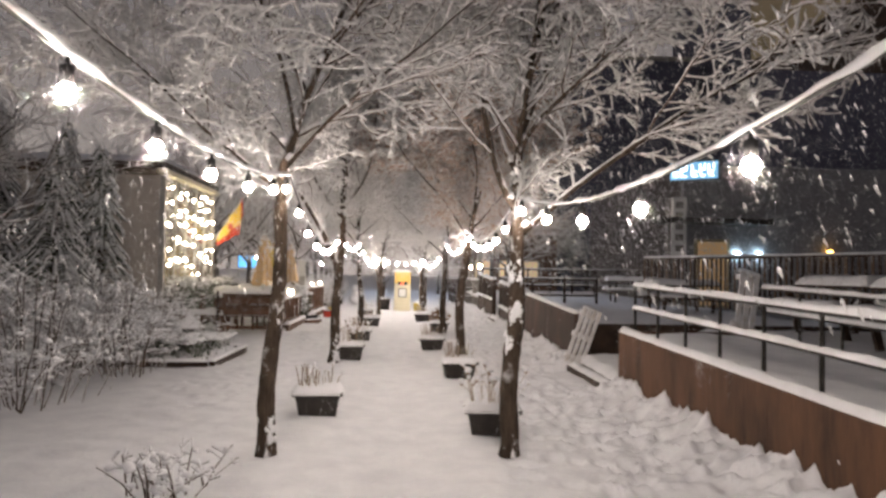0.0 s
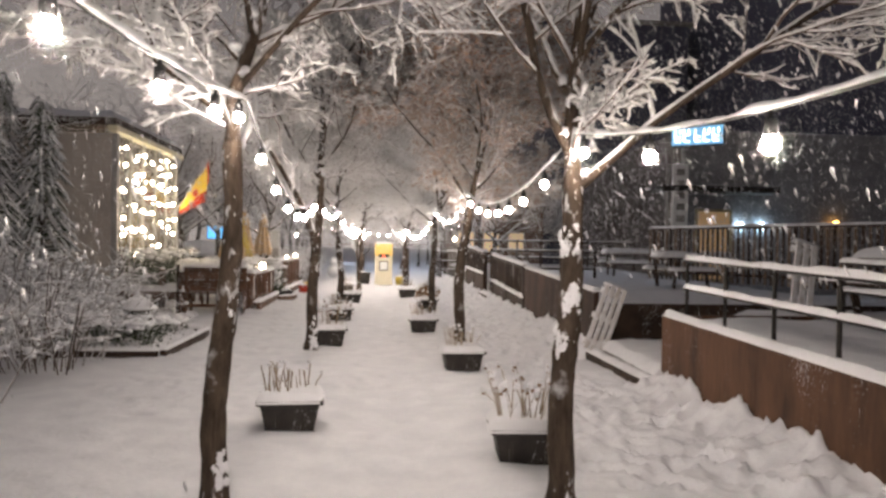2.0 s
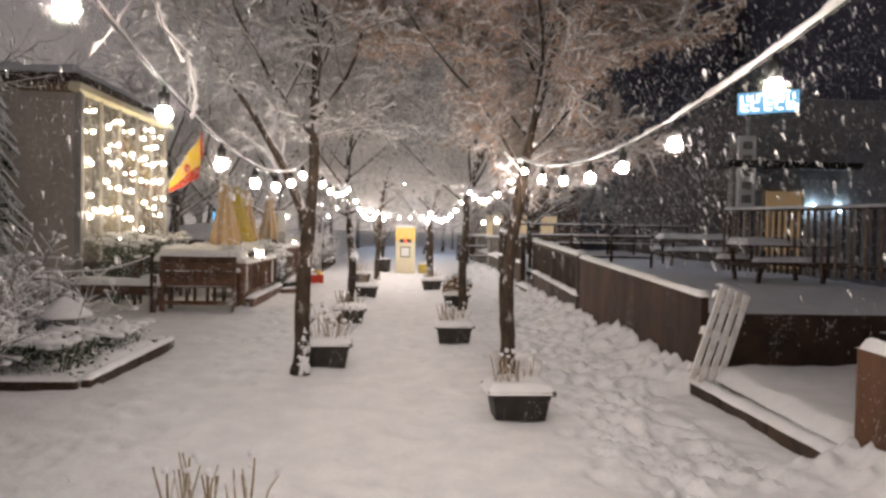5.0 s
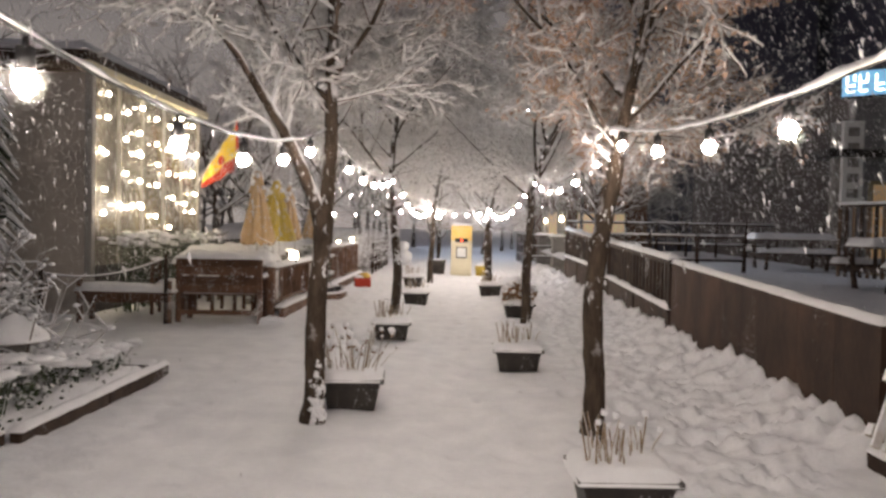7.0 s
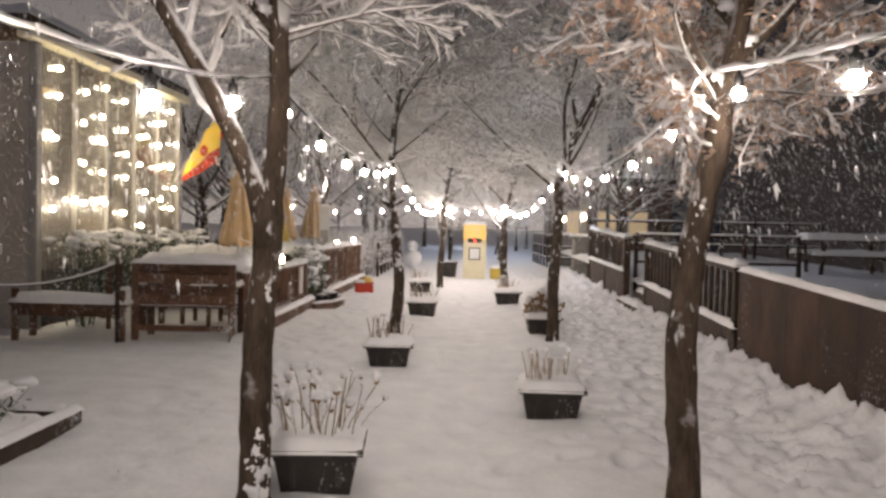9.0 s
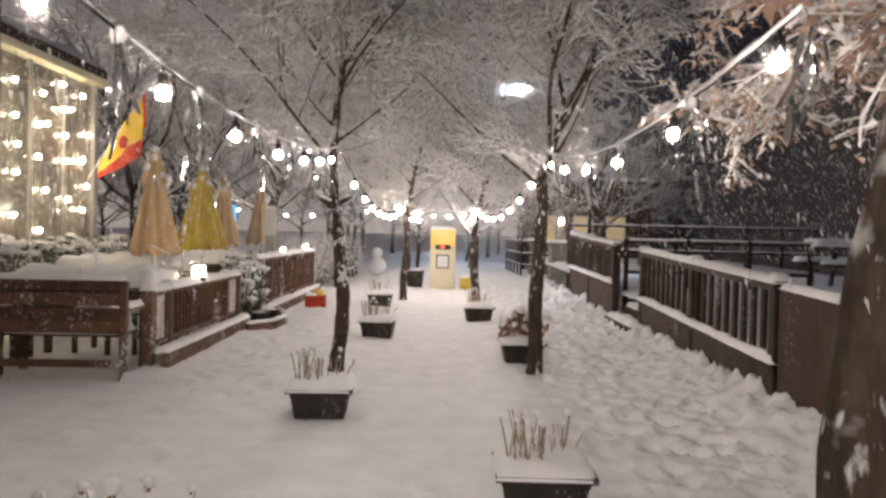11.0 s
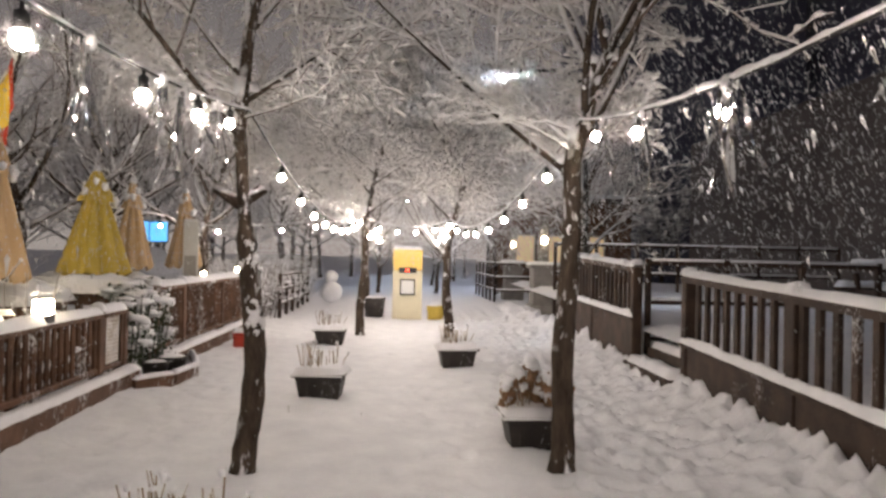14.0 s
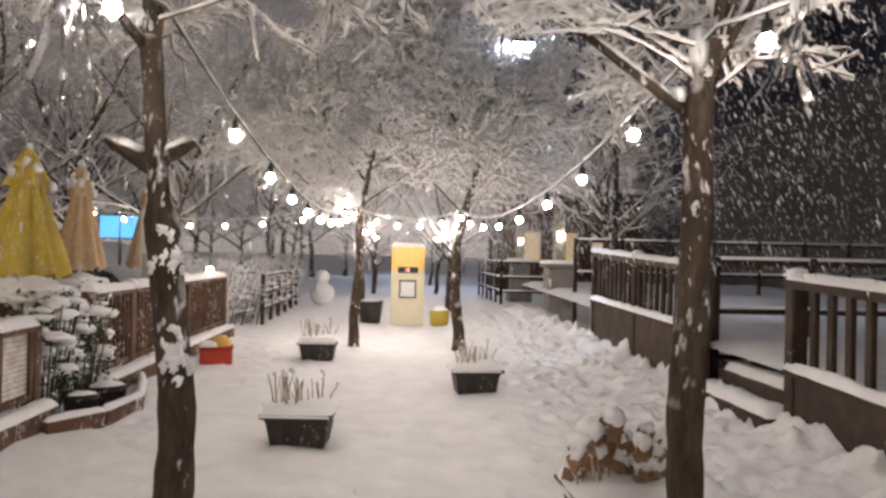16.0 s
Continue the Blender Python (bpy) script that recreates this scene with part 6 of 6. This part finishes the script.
def build_far_lodge():
    t = thing("far_lodge", "dim far lodge with lit windows beyond the deck", "building", "shop buildings")
    part("wall", Shape().box(3.6, 9, 43, 47, -0.1, 3.6, 0.02), BROWNWOOD, t)
    part("roof", Shape().box(3.3, 9.3, 42.7, 47.3, 3.601, 3.8, 0.02), DARKWOOD, t)
    part("snow_layer", Shape().snowcap(3.3, 9.3, 42.7, 47.3, 3.8, 0.2, 0.02, 0.4, 3), SNOW_CAP, t, "", True)
    for x in (4.2, 5.6, 7.0):
        w = part("window", Shape().box(x, x + 0.9, 42.94, 42.999, 1.2, 2.3, 0.01), CREAM, t)
        part("lit_pane", Shape().box(x + 0.06, x + 0.84, 42.92, 42.939, 1.26, 2.24, 0.005), glow("window_glow", (1.0, 0.75, 0.45), 0.22), w, "warm lit glass")


build_far_lodge()


# ---------------- tinsel hanging from the cables ----------------
def build_tinsel(cable, y, seed):
    allp = []
    for a, b, sag in cable:
        allp += sag_points(a, b, sag)
    p, q = min(zip(allp, allp[1:]), key=lambda pq: abs((pq[0].y + pq[1].y) / 2 - y))
    u = (y - p.y) / (q.y - p.y)
    c = p.lerp(q, u)
    rnd = random.Random(seed)
    t = thing("foil_streamer", "silvery foil streamer hanging from the light cable", "streamer", "foil streamers", pose(c.x, c.y, c.z))
    for k in range(8):
        s = Shape()
        ln, w = rnd.uniform(0.26, 0.44), rnd.uniform(0.005, 0.011)
        ox, oy, ph = rnd.gauss(0, 0.032), rnd.gauss(0, 0.032), rnd.uniform(0, 6)
        n = 9
        sway = rnd.gauss(0, 0.06)
        for i in range(n + 1):
            v = i / n
            a = ph + v * rnd.uniform(3, 6)
            x, yy, z = ox * (0.3 + v) + sway * v * v, oy * (0.3 + v) + 0.02 * math.sin(5 * v + ph), -ln * v
            s.v += [(x - w * math.cos(a), yy - w * math.sin(a), z), (x + w * math.cos(a), yy + w * math.sin(a), z)]
        for i in range(n):
            s.f.append((2 * i, 2 * i + 1, 2 * i + 3, 2 * i + 2))
        part("ribbon", s, TINSEL, t, "", True)
    part("knot", Shape().blob((0, 0, -0.01), 0.03, seed, 5, 7, (1, 1, 1.2), 0.2), SNOW_CAP, t, "", True)


for k, y in enumerate((12.75, 13.75, 15.0, 16.05, 17.0, 17.7)):
    build_tinsel(R_CABLE, y, 400 + k)
for k, y in enumerate((13.1, 13.9, 14.9, 15.9, 16.6, 16.9, 17.5)):
    build_tinsel(L_CABLE, y, 450 + k)


# ---------------- background woods ----------------
def far_tree(seed, h):
    return build_tree(0, 0, (0.1, 0.1), h * 0.3, 0.12, seed, ring(8, seed * 30, 34, h * 0.62, 0.55), "tall bare tree with snow on its branches in darkness", hero=False, group="background trees")


BG = [far_tree(31, 6.0), far_tree(32, 7.0), far_tree(33, 5.2)]
spots = []
rs = random.Random(5)
for k in range(18):
    spots.append((rs.uniform(-18, -10), rs.uniform(4, 45)))
for k in range(10):
    spots.append((rs.uniform(-6.5, -2.2) if k % 2 else rs.uniform(2.6, 8), rs.uniform(40, 62)))
for k in range(8):
    spots.append((rs.uniform(8, 19), rs.uniform(44, 51)))
for s, yy in ((-1.0, 33.5), (1.05, 33.6), (-1.0, 40.5), (1.1, 41.0), (-1.2, 47), (1.2, 48)):
    spots.append((s, yy))
for k in range(12):
    spots.append((rs.uniform(-15, -2.4), rs.uniform(38, 60)))
spots += [(-4.2, 29.2), (-5.8, 28.5), (4.6, 32.5), (-6.4, 26.2), (-9.0, 15.5), (-7.6, 13.2)]
for k, (x, y) in enumerate(spots):
    src = BG[k % 3]
    sc = 0.62 if abs(x) < 1.5 else rs.uniform(0.8, 1.15)
    if k < 3:
        src.matrix_basis = pose(x, y, -0.03, 0, 0, rs.uniform(0, 360))
    else:
        o = copy_thing(src, pose(x, y, -0.03, 0, 0, rs.uniform(0, 360)))
        o.scale = (sc, sc, sc)

NIGHT_WALL = mat("blue_grey_night", (0.11, 0.11, 0.15), (0.075, 0.075, 0.105), 0.85, 0, 0.6, 0.3, 8)
# made-up dark blocks close the street; the tall two stand in for night sky
for k, (x0, x1, y0, y1, h, lab) in enumerate([(-20, 20, -46, -40, 4, "added unseen dark block far behind the start of the path"), (22, 30, 14, 60, 24, "added tall dark block standing in for the night behind the terrace"), (9.5, 21, 52, 60, 17, "added dark block standing in for the night beyond the lodge")]):
    b = thing("far_building", lab, "building", "far buildings")
    part("wall", Shape().box(x0, x1, y0, y1, -0.2, h, 0.05), NIGHT_WALL, b)
    part("roof", Shape().box(x0 - 0.3, x1 + 0.3, y0 - 0.3, y1 + 0.3, h + 0.001, h + 0.25, 0.05), STONE, b)
    part("snow_layer", Shape().snowcap(x0, x1, y0, y1, h + 0.25, 0.2, 0, 2.0, k), SNOW_CAP, b, "", True)


# ---------------- falling snow ----------------
def build_flakes():
    """Drifting flakes: small soft clumps drawn out along their fall."""
    rng = np.random.default_rng(4)
    zones = [((-3.2, 3.2), (1.0, 22), (0.1, 4.6), 34000), ((-3.0, 3.0), (17, 46), (0.1, 4.2), 30000), ((-16, 14), (0.5, 60), (0.1, 7.5), 64000)]
    ctr = np.concatenate([np.column_stack([rng.uniform(*zx, n), rng.uniform(*zy, n), rng.uniform(*zz, n)]) for zx, zy, zz, n in zones])
    ctr = ctr[~((np.abs(ctr[:, 0]) < 0.75) & (ctr[:, 1] < 16.8))]
    ctr = ctr[~((np.abs(ctr[:, 0]) < 3.4) & (ctr[:, 2] < 1.3) & (rng.random(len(ctr)) < 0.99))]
    n = len(ctr)
    ln = np.clip(rng.gamma(4, 0.003, n) + 0.004, 0, 0.03) * np.where(ctr[:, 1] > 17, 0.72, 1.0)
    wd = ln * rng.uniform(0.19, 0.32, n)
    gust = 0.12 + 0.36 * np.clip(ctr[:, 0] / 2.5, 0, 1) + 0.1 * np.sin(ctr[:, 0] * 0.8 + ctr[:, 1] * 0.35)
    ax = np.column_stack([gust + rng.normal(0, 0.08, n), rng.normal(-0.1, 0.1, n), -np.ones(n)])
    ax /= np.linalg.norm(ax, axis=1)[:, None]
    u = np.cross(ax, [0.0, 1.0, 0.0])
    u /= np.linalg.norm(u, axis=1)[:, None]
    w = np.cross(ax, u)
    ph = rng.uniform(0, 6.28, n)
    v = np.zeros((n, 8, 3))
    v[:, 0] = ctr + ax * ln[:, None]
    v[:, 7] = ctr - ax * ln[:, None]
    for k in range(3):
        a = ph + k * 2.094
        off = (u * np.cos(a)[:, None] + w * np.sin(a)[:, None]) * wd[:, None]
        v[:, 1 + k] = ctr + off * 0.9 + ax * (ln * 0.6)[:, None]
        v[:, 4 + k] = ctr + off - ax * (ln * 0.55)[:, None]
    thin = np.array([[0, 4, 5], [0, 5, 6], [0, 6, 4], [7, 5, 4], [7, 6, 5], [7, 4, 6]])
    f = (np.arange(n)[:, None, None] * 8 + thin[None]).reshape(-1, 3)
    # dense fine fall farther on, thickened to stand in for haze
    far = np.concatenate([np.column_stack([rng.uniform(*zx, k), rng.uniform(*zy, k), rng.uniform(*zz, k)]) for zx, zy, zz, k in
                          (((-7.5, 2.7), (20, 48), (0.2, 4.4), 140000), ((-6.0, 2.6), (9, 20), (0.3, 4.0), 30000), ((2.9, 11), (6, 17), (0.6, 4.6), 26000), ((-7.0, -2.4), (5, 17), (0.5, 4.5), 44000), ((1.2, 8.5), (12, 27), (1.2, 4.8), 13000))])
    far = far[~((np.abs(far[:, 0]) < 0.8) & (far[:, 1] < 17.5))]
    far = far[~((np.abs(far[:, 0]) < 2.8) & (far[:, 2] < np.clip(1.75 - (far[:, 1] - 20) * 0.05, 0.5, 1.75)))]
    size = rng.uniform(0.011, 0.026, len(far)) * np.where(far[:, 1] > 20, 1.0, 0.55) * np.where(far[:, 0] > 1.2, 1.5, 1.0)
    # small flakes crowded close about each lamp, to imitate its halo
    lamps = np.array(BULBS + FAIRIES)
    per = np.array([420] * len(BULBS) + [90] * len(FAIRIES))
    about = np.repeat(lamps, per, axis=0)
    way = rng.normal(0, 1, about.shape)
    way /= np.linalg.norm(way, axis=1)[:, None]
    reach = 0.03 + 0.24 * rng.random(len(about)) ** 1.3
    about = about + way * reach[:, None]
    far = np.concatenate([far, about])
    size = np.concatenate([size, rng.uniform(0.0013, 0.0023, len(about))])
    k = len(far)
    lean = np.column_stack([rng.normal(0.2, 0.1, k) + 0.25 * np.clip(far[:, 0] / 2.5, 0, 1), rng.normal(-0.1, 0.12, k), -np.ones(k)])
    lean /= np.linalg.norm(lean, axis=1)[:, None]
    turn = rng.normal(0, 1, (k, 3))
    side = np.cross(lean, turn)
    side /= np.linalg.norm(side, axis=1)[:, None]
    wide = (size * np.where(np.arange(k) < k - len(about), 0.19, 0.8))[:, None]
    bits = np.zeros((k, 4, 3))
    bits[:, 0], bits[:, 1] = far + lean * size[:, None], far - lean * size[:, None]
    bits[:, 2], bits[:, 3] = far + side * wide, far - side * wide + np.cross(lean, side) * wide * 0.8
    quad = np.array([[0, 2, 3], [0, 3, 1], [0, 1, 2], [1, 3, 2]])
    f = np.concatenate([f, n * 8 + (np.arange(k)[:, None, None] * 4 + quad[None]).reshape(-1, 3)])
    v = np.concatenate([v.reshape(-1, 3), bits.reshape(-1, 3)])
    me = bpy.data.meshes.new("falling_snow")
    me.from_pydata(v.tolist(), [], f.tolist())
    me.materials.append(FLAKE)
    me.polygons.foreach_set("use_smooth", [True] * len(me.polygons))
    tagged(new("falling_snow", me), "thick white snowflakes in the air, thickened as haze and lamp halos", "snowfall", "", "stuff")


def flake_material():
    """Loose flakes: light passes through them as well as off them, and their edges are thin."""
    m = bpy.data.materials.new("snowflake")
    m.use_nodes = True
    n, l = m.node_tree.nodes, m.node_tree.links
    n.remove(n["Principled BSDF"])
    d, tr, cl = n.new("ShaderNodeBsdfDiffuse"), n.new("ShaderNodeBsdfTranslucent"), n.new("ShaderNodeBsdfTransparent")
    d.inputs[0].default_value = tr.inputs[0].default_value = (0.92, 0.92, 0.93, 1)
    a, b = n.new("ShaderNodeMixShader"), n.new("ShaderNodeMixShader")
    a.inputs[0].default_value, b.inputs[0].default_value = 0.45, 0.35
    l.new(d.outputs[0], a.inputs[1])
    l.new(tr.outputs[0], a.inputs[2])
    l.new(a.outputs[0], b.inputs[1])
    l.new(cl.outputs[0], b.inputs[2])
    l.new(b.outputs[0], n["Material Output"].inputs[0])
    return m


FLAKE = flake_material()
build_flakes()
